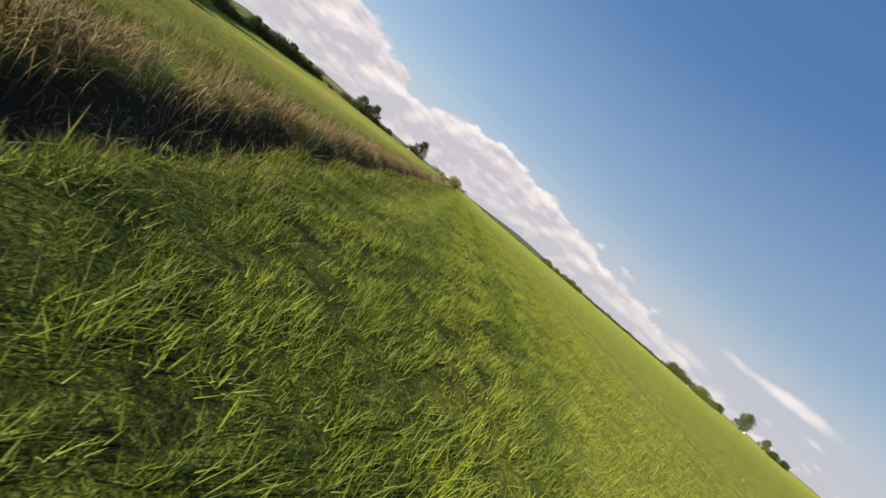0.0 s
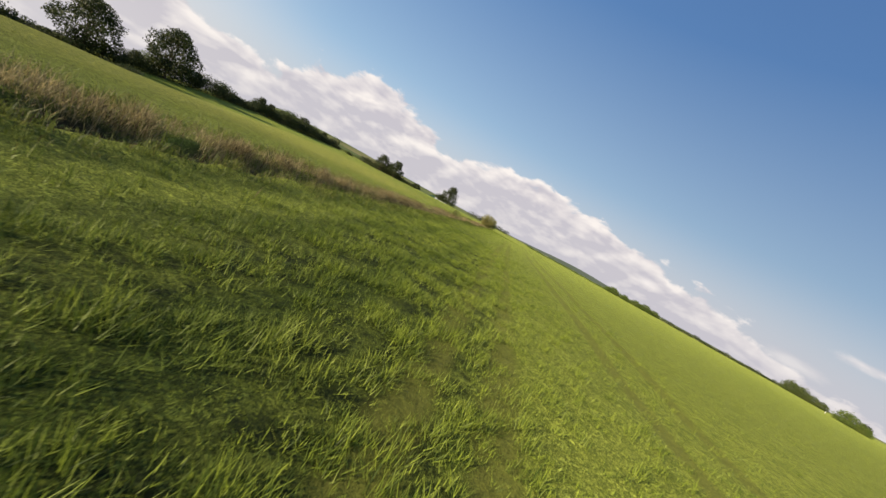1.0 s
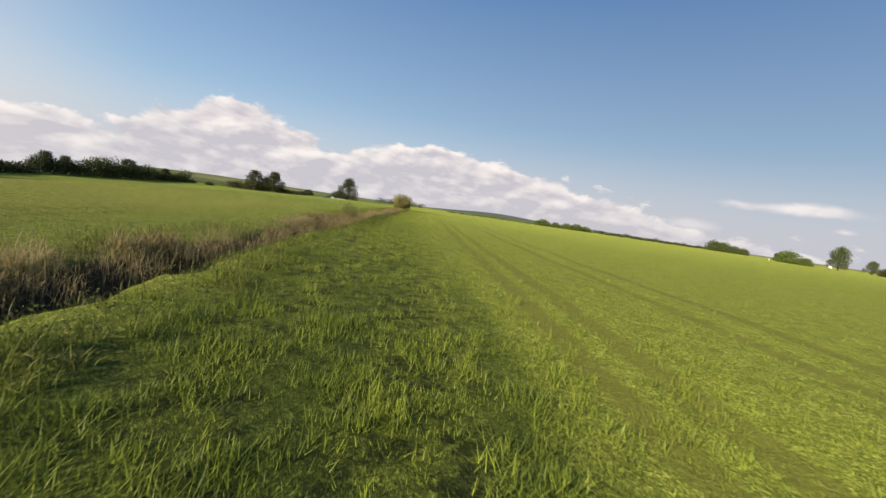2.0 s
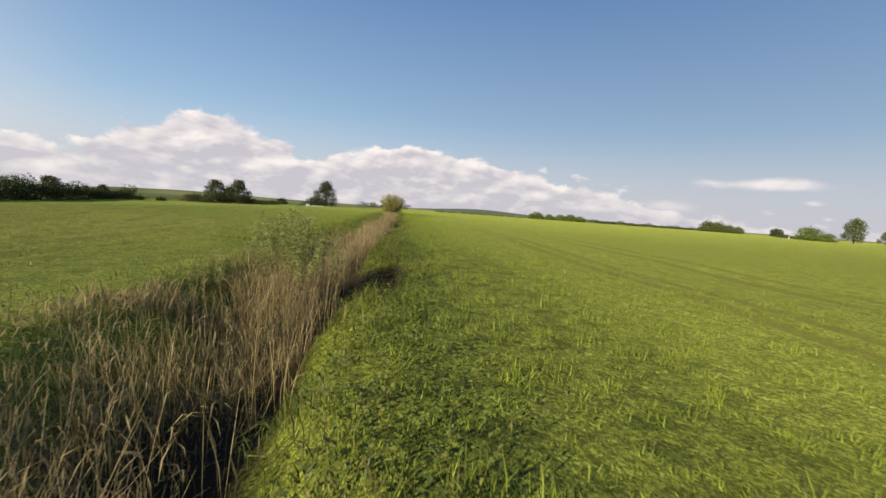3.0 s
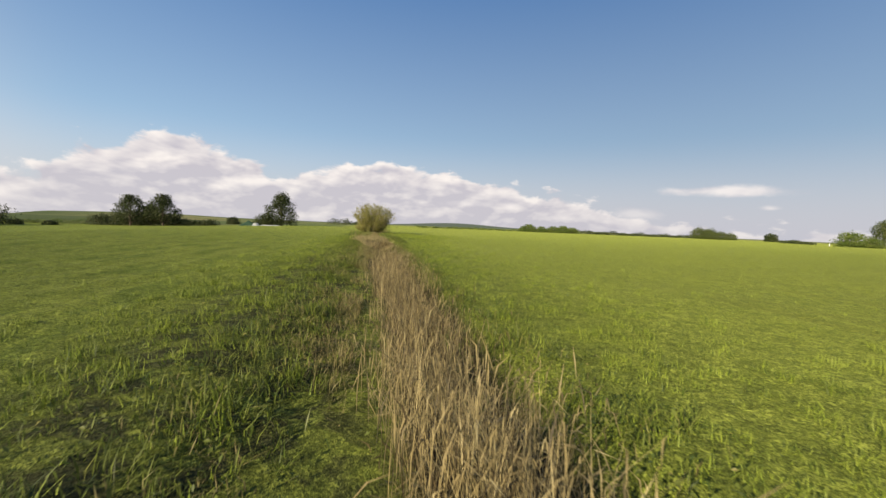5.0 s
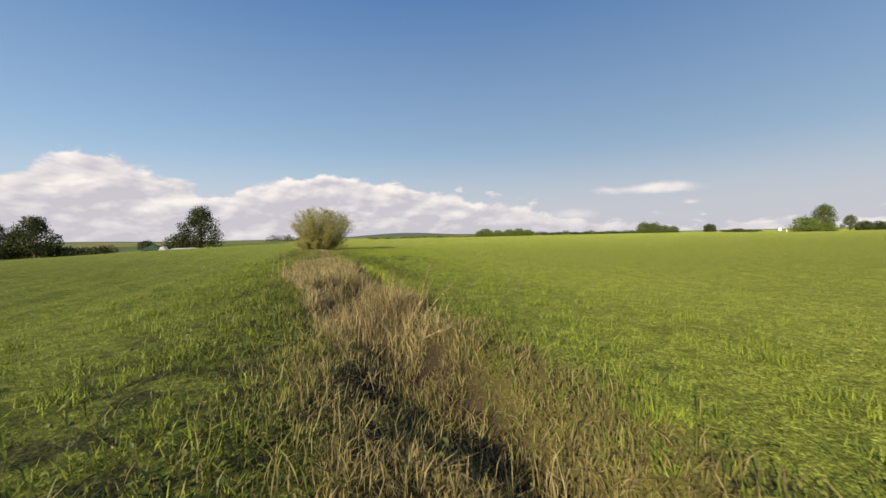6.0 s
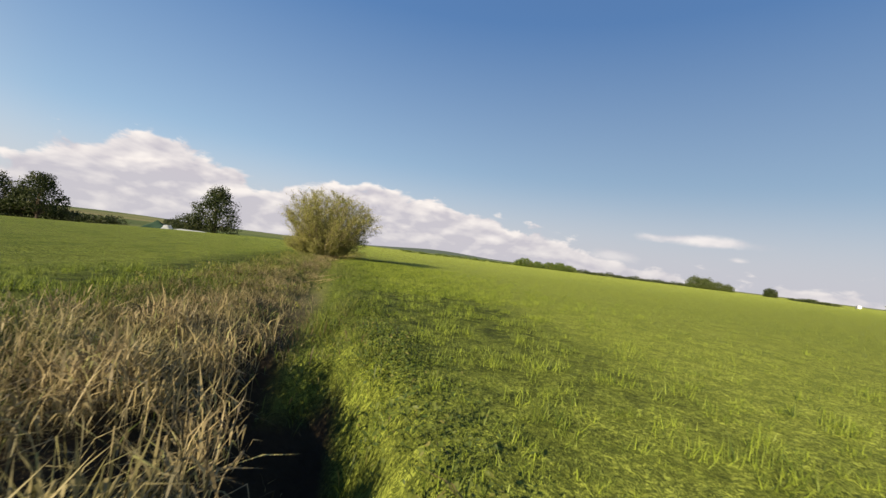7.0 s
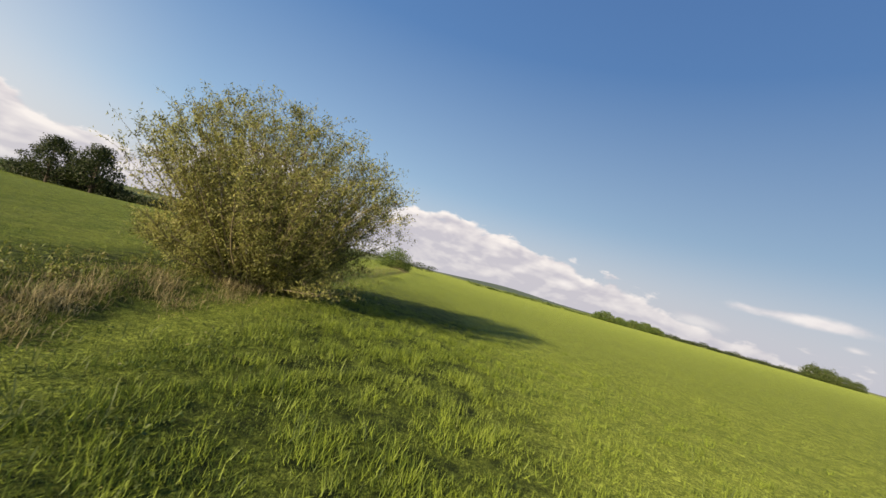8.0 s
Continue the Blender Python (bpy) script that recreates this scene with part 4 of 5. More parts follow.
def build_reeds():
    rng = np.random.RandomState(61)
    n = 66000
    y = rng.uniform(-82, 165, n)
    y = np.where(rng.uniform(0, 1, n) < 0.45, rng.uniform(0, 98, n), y)
    wide = np.interp(y, [-80, 0, 8, 15, 50, 60, 65, 84, 95, 165], [0.5, 0.5, 0.45, 0.32, 0.34, 0.36, 0.34, 0.38, 0.8, 0.6]) * (1 + 0.15 * np.sin(y * 0.57 + 1))
    mid = np.interp(y, [-80, -67, -58, -44, -32, -20, -12, 0, 8, 15, 22, 30, 38, 50, 57, 61, 64, 66, 69, 72, 84, 165], [1.2, 1.1, 0.6, 0.6, 0.4, 0.3, 0.2, 0.1, 0.1, 0.45, 0.55, 0.75, 0.65, 0.6, 0.6, 0.05, 0.15, 0.05, -0.3, -0.35, -0.5, -0.4])
    s = mid + rng.normal(0, 1.0, n) * wide
    clump = np.sin(s * 3.1 + y * 1.3) + np.sin(y * 2.9 - s * 2) + rng.uniform(-1.4, 1.4, n)
    flat = ((y > 24) & (y < 29.5)) | ((y > 52.5) & (y < 60.5))
    clump = clump - 3.0 * flat - 1.7 * smooth(y, 63.5, 66) - 0.4 * smooth(y, 76, 79) - 2.2 * smooth(y, 78, 81) * (1 - smooth(y, 100, 106)) - 1.6 * (1 - smooth(y, -32, -20))
    keep = (clump > np.where((y > -2) & (y < 11), -0.7, np.where((y > 12) & (y < 60), -0.35, -0.8))) & (~hollow(s, y) | ((y < 5.5) & (rng.uniform(0, 1, n) < 0.75))) & (s > mid - 0.95 + 0.25 * smooth(y, 6, 9) + 0.10 * smooth(y, 12, 18) - 0.15 * np.sin(y * 2.1) - 1.0 * smooth(y, 84, 92)) & (s < mid + 0.40 + 0.55 * smooth(y, -18, -8) - 0.35 * smooth(y, 60, 66) + 0.1 * np.sin(y * 3) + 0.9 * smooth(y, 79, 85))
    y, s, mid, flat = y[keep], s[keep], mid[keep], flat[keep]
    n = len(y)
    x = s + shift(y)
    root = np.stack([x, y, land(x, y) - 0.03], 1)
    ground = land(shift(y) - 2.5, y)
    h = reed_height(y) * rng.uniform(0.45, 1.15, n) * (1 - 0.45 * smooth(np.abs(s - mid), 0.4, 1.5)) + (ground - root[:, 2]) * 0.7
    h = h * (1 - 0.70 * smooth(mid - s, -0.25, 0.25) * smooth(y, 6, 9) * (1 - smooth(y, 15, 24)))
    h = np.where(rng.uniform(0, 1, n) < 0.004, h * 1.35, h)
    v, f = blades(rng, root, h, rng.uniform(0.004, 0.008, n), np.where(flat, 1.0, 0.15), 0.26)
    vs, fs, base = [v], [f], len(v)
    # long dead leaves that hang off the stalks
    for _ in range(2):
        k = rng.uniform(0.3, 0.95, n)
        c = root + np.stack([rng.normal(0, 0.06, n), rng.normal(0, 0.06, n), h * k], 1)
        v2, f2 = blades(rng, c, rng.uniform(0.12, 0.30, n), rng.uniform(0.005, 0.010, n), 0.8, 0.8)
        vs.append(v2)
        fs.append(f2 + base)
        base += len(v2)
    ob = mesh_object("reeds", np.concatenate(vs), np.concatenate(fs), M_REED)
    tagged(ob, "dry straw-coloured dead reeds standing in the ditch", "reeds", kind="stuff")


build_reeds()


def tussocks(rng, spots):
    """Blade roots and lengths in dense tufts: each spot is (count, y0, y1, s0, s1, shortest, longest)."""
    ys, ss, ls = [], [], []
    for count, y0, y1, s0, s1, lo, hi in spots:
        for k in range(count):
            y, c, m = rng.uniform(y0, y1), rng.uniform(s0, s1), rng.randint(16, 34)
            ys.append(y + rng.normal(0, 0.09, m))
            ss.append(c + rng.normal(0, 0.09, m))
            ls.append(rng.uniform(lo, hi, m))
    y, s = np.concatenate(ys), np.concatenate(ss)
    x = s + shift(y)
    return np.stack([x, y, land(x, y) - 0.03], 1), np.concatenate(ls)


def build_sedge():
    """Broad arching dead leaves over the deepest stretch of the ditch, and low mats of dead grass."""
    rng = np.random.RandomState(62)
    root, long = tussocks(rng, [(60, 63, 66, -0.8, -0.3, 0.2, 0.45), (70, 65.2, 66.8, -0.6, 0.8, 0.25, 0.5), (90, 66, 69, -1.2, 0.4, 0.25, 0.6), (260, 67, 76, -1.6, 0.6, 0.25, 0.55), (45, 60.8, 62.6, -0.4, 0.5, 0.3, 0.6),
                                (22, 62.9, 64.3, 0.35, 1.05, 0.15, 0.36), (12, 65.6, 67.6, 0.3, 1.0, 0.15, 0.3), (12, 68, 75, 1.0, 1.6, 0.15, 0.35)])
    v, f = blades(rng, root, long, rng.uniform(0.006, 0.013, len(root)), 0.7, 1.0)
    # broad arching leaves on the shoulder of the open hollow
    m = 30000
    y = rng.uniform(62.8, 76.4, m)
    edge = ditch_mid(y) - 0.60 * ditch_half(y)
    s = edge - np.abs(rng.normal(0, 1.0, m)) + rng.normal(0, 0.06, m)
    knot = np.sin(y * 5.1 + 2 * np.sin(s * 3)) + np.sin(s * 6.3 - y * 2.2)
    keep = (knot + rng.uniform(-0.8, 0.8, m) > 0.0) & (s > np.interp(y, [62, 66, 68, 72], [-0.75, -0.8, -1.3, -1.7]) + 0.2 * np.sin(y * 1.7))
    y, s, knot = y[keep], s[keep], knot[keep]
    near = 1 - 0.40 * np.clip(edge[keep] - s, 0, 1.6)
    x = s + shift(y)
    z = np.maximum(land(x, y), land(x - 0.5, y) - 0.2) + rng.uniform(-0.05, 0.16, len(x)) + 0.09 * knot
    v2, f2 = blades(rng, np.stack([x, y, z], 1), near * rng.uniform(0.16, 0.46, len(x)), rng.uniform(0.008, 0.018, len(x)), 0.85, 1.0)
    ob = mesh_object("sedge", np.concatenate([v, v2]), np.concatenate([f, f2 + len(v)]), M_SEDGE)
    tagged(ob, "arching pale dead sedge leaves hanging over the ditch", "sedge", kind="stuff")
    root, long = tussocks(rng, [(400, 52.0, 60.8, -0.7, 1.7, 0.12, 0.28), (420, 24.0, 29.8, 0.35, 1.95, 0.12, 0.30), (60, 29.5, 33.5, 1.9, 2.4, 0.12, 0.28), (30, 63.0, 66.6, 0.6, 1.3, 0.08, 0.20), (120, -8, 0, -0.3, 1.2, 0.15, 0.4), (560, -76, -18, -1.4, 0.6, 0.2, 0.5), (600, 77, 98, -1.7, 0.4, 0.10, 0.28)])
    v, f = blades(rng, root, long, rng.uniform(0.006, 0.013, len(root)), 1.05, 0.6)
    ob = mesh_object("matted_grass", v, f, M_MAT)
    tagged(ob, "low brown mats of dead grass lying over the ditch", "grass", kind="stuff")


build_sedge()


def build_weeds():
    """Low broad-leaved weeds on the banks."""
    rng = np.random.RandomState(63)
    n = 3800
    y = rng.uniform(-60, 98, n)
    s = np.where(rng.uniform(0, 1, n) < 0.7, 1.35 + np.abs(rng.normal(0, 0.6, n)), -1.2 - np.abs(rng.normal(0, 0.35, n)))
    s = np.where(rng.uniform(0, 1, n) < 0.25, rng.uniform(-0.9, 1.4, n), s)
    tall = rng.uniform(0.06, 0.24, n)
    k = 800
    y = np.concatenate([y, rng.uniform(14, 78, k)])
    s = np.concatenate([s, -0.4 - np.abs(rng.normal(0, 1.1, k))])
    tall = np.concatenate([tall, rng.uniform(0.1, 0.34, k)])
    k = 500
    y = np.concatenate([y, rng.uniform(76, 90, k // 2), rng.uniform(-74, -20, k)])
    s = np.concatenate([s, rng.uniform(-1.6, 0.6, k // 2), rng.uniform(-1.8, 0.7, k)])
    tall = np.concatenate([tall, rng.uniform(0.1, 0.40, k + k // 2)])
    k = 620
    y = np.concatenate([y, rng.uniform(0.0, 9.0, k), rng.uniform(9.0, 15.0, k), rng.uniform(15.0, 40.0, k // 2), rng.uniform(66.0, 77.0, k)])
    s = np.concatenate([s, 1.30 + np.abs(rng.normal(0, 0.75, k)), 1.45 + np.abs(rng.normal(0, 0.42, k)), 1.5 + np.abs(rng.normal(0, 0.3, k // 2)), 1.75 + np.abs(rng.normal(0, 0.32, k))])
    tall = np.concatenate([tall, rng.uniform(0.10, 0.32, k), rng.uniform(0.15, 0.42, k), rng.uniform(0.12, 0.3, k // 2), rng.uniform(0.12, 0.34, k)])
    x = s + shift(y)
    g = land(x, y)
    cs, long = [], []
    for i in range(len(y)):
        m = 8
        h = rng.uniform(0.15, 1.0, m) * tall[i]
        r = (0.05 + 0.12 * tall[i]) * rng.uniform(0.3, 1.2, m)
        a = rng.uniform(0, 6.283, m)
        cs.append(np.stack([x[i] + r * np.cos(a), y[i] + r * np.sin(a), g[i] + h], 1))
        long.append(rng.uniform(0.022, 0.052, m))
    c, long = np.concatenate(cs), np.concatenate(long)
    nrm = unit(rng, len(c)) * 0.8 + np.array([0, 0, 1.0])
    nrm /= np.linalg.norm(nrm, axis=1, keepdims=True)
    v, f = leaf_quads(rng, c, nrm, long, long * 0.55)
    ob = mesh_object("weeds", v, f, M_WEED)
    tagged(ob, "leafy green nettles and docks along the ditch banks", "weeds", kind="stuff")


build_weeds()


def build_nettles():
    """Broad yellowing leaves on low stems between the ditch's end and the willow."""
    rng = np.random.RandomState(65)
    k = 560
    y = rng.uniform(79, 99, k)
    s = np.interp(y, [79, 86, 99], [-0.9, -1.1, -1.8]) + rng.normal(0, 0.6, k)
    keep = np.sin(y * 1.9 + 2 * s) + np.sin(s * 3.1 - y) + rng.uniform(-1, 1, k) > -0.4
    y, s = y[keep], s[keep]
    x, m = s + shift(y), 14
    tall = rng.uniform(0.08, 0.26, len(y))
    up = rng.uniform(0.2, 1.0, (len(y), m)) * tall[:, None]
    a, r = rng.uniform(0, 6.283, (len(y), m)), (0.04 + 0.25 * tall[:, None]) * rng.uniform(0.2, 1.0, (len(y), m))
    c = np.stack([x[:, None] + r * np.cos(a), y[:, None] + r * np.sin(a), land(x, y)[:, None] + up], -1).reshape(-1, 3)
    nrm = unit(rng, len(c)) * 0.9 + np.array([-0.3, -0.3, 0.8])
    nrm /= np.linalg.norm(nrm, axis=1, keepdims=True)
    long = rng.uniform(0.04, 0.085, len(c))
    v, f = leaf_quads(rng, c, nrm, long, long * 0.5)
    tagged(mesh_object("nettles", v, f, M_NETTLE), "low yellowing nettles beside the ditch near the willow", "weeds", kind="stuff")


build_nettles()


def willowherb(seed):
    """One tall leafy stem with narrow leaves all the way up."""
    rng = np.random.RandomState(seed)
    thing = new("willowherb")
    height = 1.85
    path = limb(rng, (0, 0, 0), (rng.normal(0, 0.08), rng.normal(0, 0.08), 1), height, 0.007, 8, 0.04)
    v, f = tubes([path], 5)
    mesh_object("stem", v, f, M_TWIG, thing, shade=True)
    pts = np.array([p for p, _ in path])
    n = 90
    t = 8 * rng.uniform(0.64, 0.999, n)
    i = t.astype(int)
    base = pts[i] + (pts[np.minimum(i + 1, 8)] - pts[i]) * (t - i)[:, None]
    a = rng.uniform(0, 6.283, n)
    reach = rng.uniform(0.03, 0.07, n)
    c = base + np.stack([np.cos(a) * reach, np.sin(a) * reach, 0.3 * reach], 1)
    nrm = np.stack([-np.cos(a) * 0.4, -np.sin(a) * 0.4, np.ones(n)], 1) + unit(rng, n) * 0.3
    nrm /= np.linalg.norm(nrm, axis=1, keepdims=True)
    long = rng.uniform(0.05, 0.095, n)
    v, f = leaf_quads(rng, c, nrm, long, long * 0.24)
    mesh_object("foliage", v, f, M_HERB, thing)
    return thing


def set_willowherb():
    rng = np.random.RandomState(64)
    kinds = [willowherb(640 + k) for k in range(4)]
    for k in range(84):
        y = min(7.7, max(5.1, 6.2 + rng.normal(0, 0.8)))
        sx = 0.45 - 0.26 * (y - 5.0) + rng.normal(0, 0.28)
        x = sx + shift(y)
        z = float(land(x, y)) - 0.04
        size = (1.24 + rng.uniform(-0.50, 0.04) + 0.04 * (y - 5.9) - z) / 1.85
        m = pose(x, y, z, rng.normal(0, 4), rng.normal(0, 4), rng.uniform(0, 360)) @ Matrix.Diagonal((1, 1, size, 1))
        ob = kinds[k] if k < 4 else copy_thing(kinds[k % 4], Matrix.Identity(4))
        ob.matrix_basis = m
        tagged(ob, "tall leafy green willowherb stem growing in the ditch", "plant", "willowherb in the ditch")


set_willowherb()


def lushness(y):
    """The grass grows longest at the start of the flown line."""
    return np.interp(y, [-70, -25, 0, 60, 78, 100], [1.15, 1.1, 0.95, 0.8, 0.95, 1.0])


def grass_patch(name, rng, n, spread, length, width, mat, lean, flop, label, category):
    """Blades over a strip of ground given in distance across and along the ditch line."""
    s, y = spread(rng, n)
    x = s + shift(y)
    root = np.stack([x, y, land(x, y) - 0.02], 1)
    m = len(s)
    tuft = 0.8 + 0.4 * np.sin(x * 3.1 + y * 1.1) * np.sin(y * 2.7 - x) + 0.35 * np.sin(x * 5.3 + 2.0 * np.sin(y * 1.3)) * np.sin(y * 4.9 + 1.5 * np.sin(x * 1.7)) + 0.25 * np.sin(x * 9.0 + 3 * np.sin(y * 2)) * np.sin(y * 8.3) + rng.uniform(-0.25, 0.3, m)
    long, wide = np.clip(length * tuft * lushness(y), 0.03, None), width * rng.uniform(0.7, 1.4, m)
    v, f = spikes(rng, root, long, wide, lean) if flop is None else blades(rng, root, long, wide * np.sqrt(lushness(y)), lean, flop)
    return tagged(mesh_object(name, v, f, mat), label, category, kind="stuff")


def flown_line(y):
    """Middle of the well-seen strip of pasture, across the ditch line."""
    return np.interp(y, [-70, -66, -61, -56, -48, -35, -20, 0, 20, 60, 75, 100], [3.6, 4.2, 5.6, 6.1, 6.4, 5.4, 4.2, 2.8, 2.0, 2.2, 2.8, 2.9])


def near_strip(rng, n):
    m = n // 24
    y = np.where(rng.uniform(0, 1, m) < 0.36, rng.uniform(-74, -18, m), rng.uniform(-76, 104, m))
    y = np.where(rng.uniform(0, 1, m) < 0.15, rng.uniform(82, 102, m), y)
    s = flown_line(y) + np.where(rng.uniform(0, 1, m) < 0.6, rng.normal(0, 1.7, m), rng.normal(1.8, 3.0, m))
    gap = np.sin(s * 4.3 + 2 * np.sin(y * 1.9)) + np.sin(y * 3.7 + 2 * np.sin(s * 1.3)) + rng.uniform(-1.2, 1.2, m)
    keep = (np.abs(s - bed(y)) > 0.62 + rng.uniform(0, 0.35, m)) & (gap > -0.9) & ~hollow(s, y)
    s, y = s[keep], y[keep]
    s, y = np.repeat(s, 24), np.repeat(y, 24)
    return s + rng.normal(0, 0.055, len(s)), y + rng.normal(0, 0.055, len(y))


def wide_strip(rng, n):
    y = rng.uniform(-72, 112, n)
    s = rng.uniform(-9, 22, n)
    keep = (np.abs(s - bed(y)) > 1.0) & (np.abs(s - flown_line(y)) > 2.6)
    return s[keep], y[keep]


def verge_strip(rng, n):
    y = rng.uniform(-75, 125, n)
    s = np.where(rng.uniform(0, 1, n) < 0.55, bed(y) + 0.9 + rng.normal(0, 0.42, n), -1.3 + rng.normal(0, 0.5, n))
    keep = np.sin(y * 0.9 + s) + np.sin(y * 0.37) + rng.uniform(-1, 1, n) > -0.4
    keep = keep & ~hollow(s, y) & ((y > -16) | (s > 0))
    return s[keep], y[keep]


grass_patch("grass", np.random.RandomState(71), 1150000, near_strip, 0.145, 0.0084, M_GRASS, 1.15, None,
            "lush green pasture grass seen close below", "grass")
grass_patch("grass", np.random.RandomState(72), 64000, wide_strip, 0.095, 0.013, M_GRASS, 0.75, 0.5,
            "green pasture grass on both sides of the ditch", "grass")
grass_patch("verge_grass", np.random.RandomState(73), 56000, verge_strip, 0.24, 0.010, M_WEED, 0.65, 0.7,
            "longer dark green grass and weeds on the ditch banks", "grass")


def bank_strip(rng, n):
    m = n // 14
    y = rng.uniform(-66, 96, m)
    side = rng.uniform(0, 1, m) < 0.68
    s = np.where(side, -0.45 - np.abs(rng.normal(0, 0.80, m)), 1.1 + 0.8 * (1 - smooth(y, -18, -6)) + np.abs(rng.normal(0, 0.55, m)))
    keep = np.where(side, ((y > 14) & (y < 97)) | ((y < -14) & (s > -0.9)), y < 80) & ~hollow(s, y)
    keep = keep & (np.sin(y * 1.7 + 2 * np.sin(s * 2.2)) + np.sin(s * 3.9 - y * 0.8) + rng.uniform(-1, 1, m) > -0.5)
    k = 240
    s = np.concatenate([s[keep], 1.15 + np.abs(rng.normal(0, 0.75, k))])
    y = np.concatenate([y[keep], rng.normal(8.5, 4.5, k)])
    s, y = np.repeat(s, 14), np.repeat(y, 14)
    return s + rng.normal(0, 0.07, len(s)), y + rng.normal(0, 0.07, len(y))


grass_patch("rough_grass", np.random.RandomState(74), 140000, bank_strip, 0.28, 0.010, M_ROUGH, 0.90, 0.8,
            "rough dark green tussocks along both banks of the ditch", "grass")


def ditch_floor(rng, n):
    y = rng.uniform(-75, 78, n)
    y = np.where((y > 63.5) & (y < 76) & (rng.uniform(0, 1, n) < 0.8), y - 14, y)
    return ditch_mid(y) - 0.5 * smooth(y, 76, 84) + rng.normal(0, 0.6, n) * (ditch_half(y) * 1.4 + 0.5 * smooth(y, 76, 84)), y


grass_patch("ditch_litter", np.random.RandomState(75), 23000, ditch_floor, 0.22, 0.013, M_LITTER, 0.95, 0.5,
            "brown dead grass and leaf litter on the ditch floor", "litter")


def flank(rng, n):
    """Patches of bleached grass on the shoulders of the ditch."""
    y = rng.uniform(12, 84, n)
    s = np.where((rng.uniform(0, 1, n) < 0.92) | (y > 60), np.interp(y, [12, 22, 45, 58, 62, 66, 68, 98], [-0.5, -0.05, -0.1, -0.3, 0.0, 0.0, -0.5, -0.5]) - np.abs(rng.normal(0, 0.5, n)) * (0.45 + 0.55 * smooth(y, 24, 36)), 1.35 + rng.normal(0, 0.25, n))
    keep = (np.sin(y * 0.8 + 1.5 * np.sin(s * 2)) + np.sin(y * 2.1 + 4 * s) + rng.uniform(-1.2, 1.2, n) > 0.2) & ~hollow(s, y)
    return s[keep], y[keep]


grass_patch("dead_grass", np.random.RandomState(76), 90000, flank, 0.22, 0.0075, M_MAT, 0.8, 0.8,
            "bleached dead grass in patches along the ditch", "grass")


def first_stretch(rng, n):
    """Standing bleached grass along the ditch where the flight begins, in uneven clumps."""
    y = rng.uniform(-78, -14, n)
    s = bed(y) - 0.65 + rng.normal(0, 0.34, n)
    keep = (np.sin(y * 0.9 + 1.2 * np.sin(y * 0.31)) + np.sin(y * 2.3 + 3 * s) + rng.uniform(-1.3, 1.3, n) > -0.6) & (s < bed(y) - 0.12)
    return s[keep], y[keep]


grass_patch("dead_grass", np.random.RandomState(78), 56000, first_stretch, 0.36, 0.010, M_REED, 0.42, 0.6,
            "tall ochre dead grass standing in clumps along the ditch", "grass")


def wall_straw(rng, n):
    """Brown dead grass hanging down the far wall of the open ditch."""
    y = np.minimum(rng.uniform(-5, 10, n), rng.uniform(3, 12, n))
    s = -0.45 + rng.normal(0, 0.55, n)
    keep = (np.sin(y * 1.9 + 2 * np.sin(s * 2.3)) + np.sin(s * 4.7 - y * 1.3) + rng.uniform(-1.2, 1.2, n) > -0.8) & (s > -1.6) & (s < 0.6)
    return s[keep], y[keep]


grass_patch("dead_grass", np.random.RandomState(85), 28000, wall_straw, 0.30, 0.0085, M_REED, 0.75, 0.8,
            "brown dead grass hanging down the wall of the ditch", "grass")


def far_bank(rng, n):
    m = n // 18
    y = rng.uniform(12, 82, m)
    s = -2.4 + rng.normal(0, 1.1, m)
    keep = (s < -0.6) & (np.sin(y * 2.1 + 2 * np.sin(s * 1.7)) + np.sin(s * 3.3 - y) + rng.uniform(-1, 1, m) > -0.5)
    s, y = np.repeat(s[keep], 18), np.repeat(y[keep], 18)
    return s + rng.normal(0, 0.06, len(s)), y + rng.normal(0, 0.06, len(y))


grass_patch("grass", np.random.RandomState(79), 150000, far_bank, 0.16, 0.0105, M_GRASS, 1.0, None,
            "tufted dark green grass on the far bank of the ditch", "grass")


def pale_clump(rng, n):
    """The tall bleached clump in the ditch just before the open hollow."""
    y = 61.8 + rng.normal(0, 0.75, n)
    s = 0.45 + rng.normal(0, 0.42, n)
    keep = (np.sin(y * 5 + 2 * np.sin(s * 4)) + np.sin(s * 7 - y * 2) + rng.uniform(-1.2, 1.2, n) > -0.7) & (s < 1.3)
    return s[keep], y[keep]


grass_patch("dead_grass", np.random.RandomState(82), 9000, pale_clump, 0.50, 0.009, M_SEDGE, 0.55, 0.8,
            "tall pale clump of dead grass standing in the ditch", "grass")


def pale_strip(rng, n):
    """Low bleached grass that fills the shallow end of the ditch up to the willow."""
    y = rng.uniform(75.5, 99, n)
    s = np.interp(y, [75, 84, 92, 99], [-0.2, -0.5, -0.6, -0.4]) + rng.normal(0, 0.46, n)
    keep = np.sin(y * 1.1 + 2 * np.sin(s * 2)) + np.sin(y * 3.1 + 4 * s) + rng.uniform(-1.2, 1.2, n) > -0.7 + 1.0 * smooth(y, 83, 87)
    return s[keep], y[keep]


grass_patch("dead_grass", np.random.RandomState(83), 34000, pale_strip, 0.25, 0.007, M_SEDGE, 0.55, 0.7,
            "low pale dead grass filling the shallow end of the ditch", "grass")


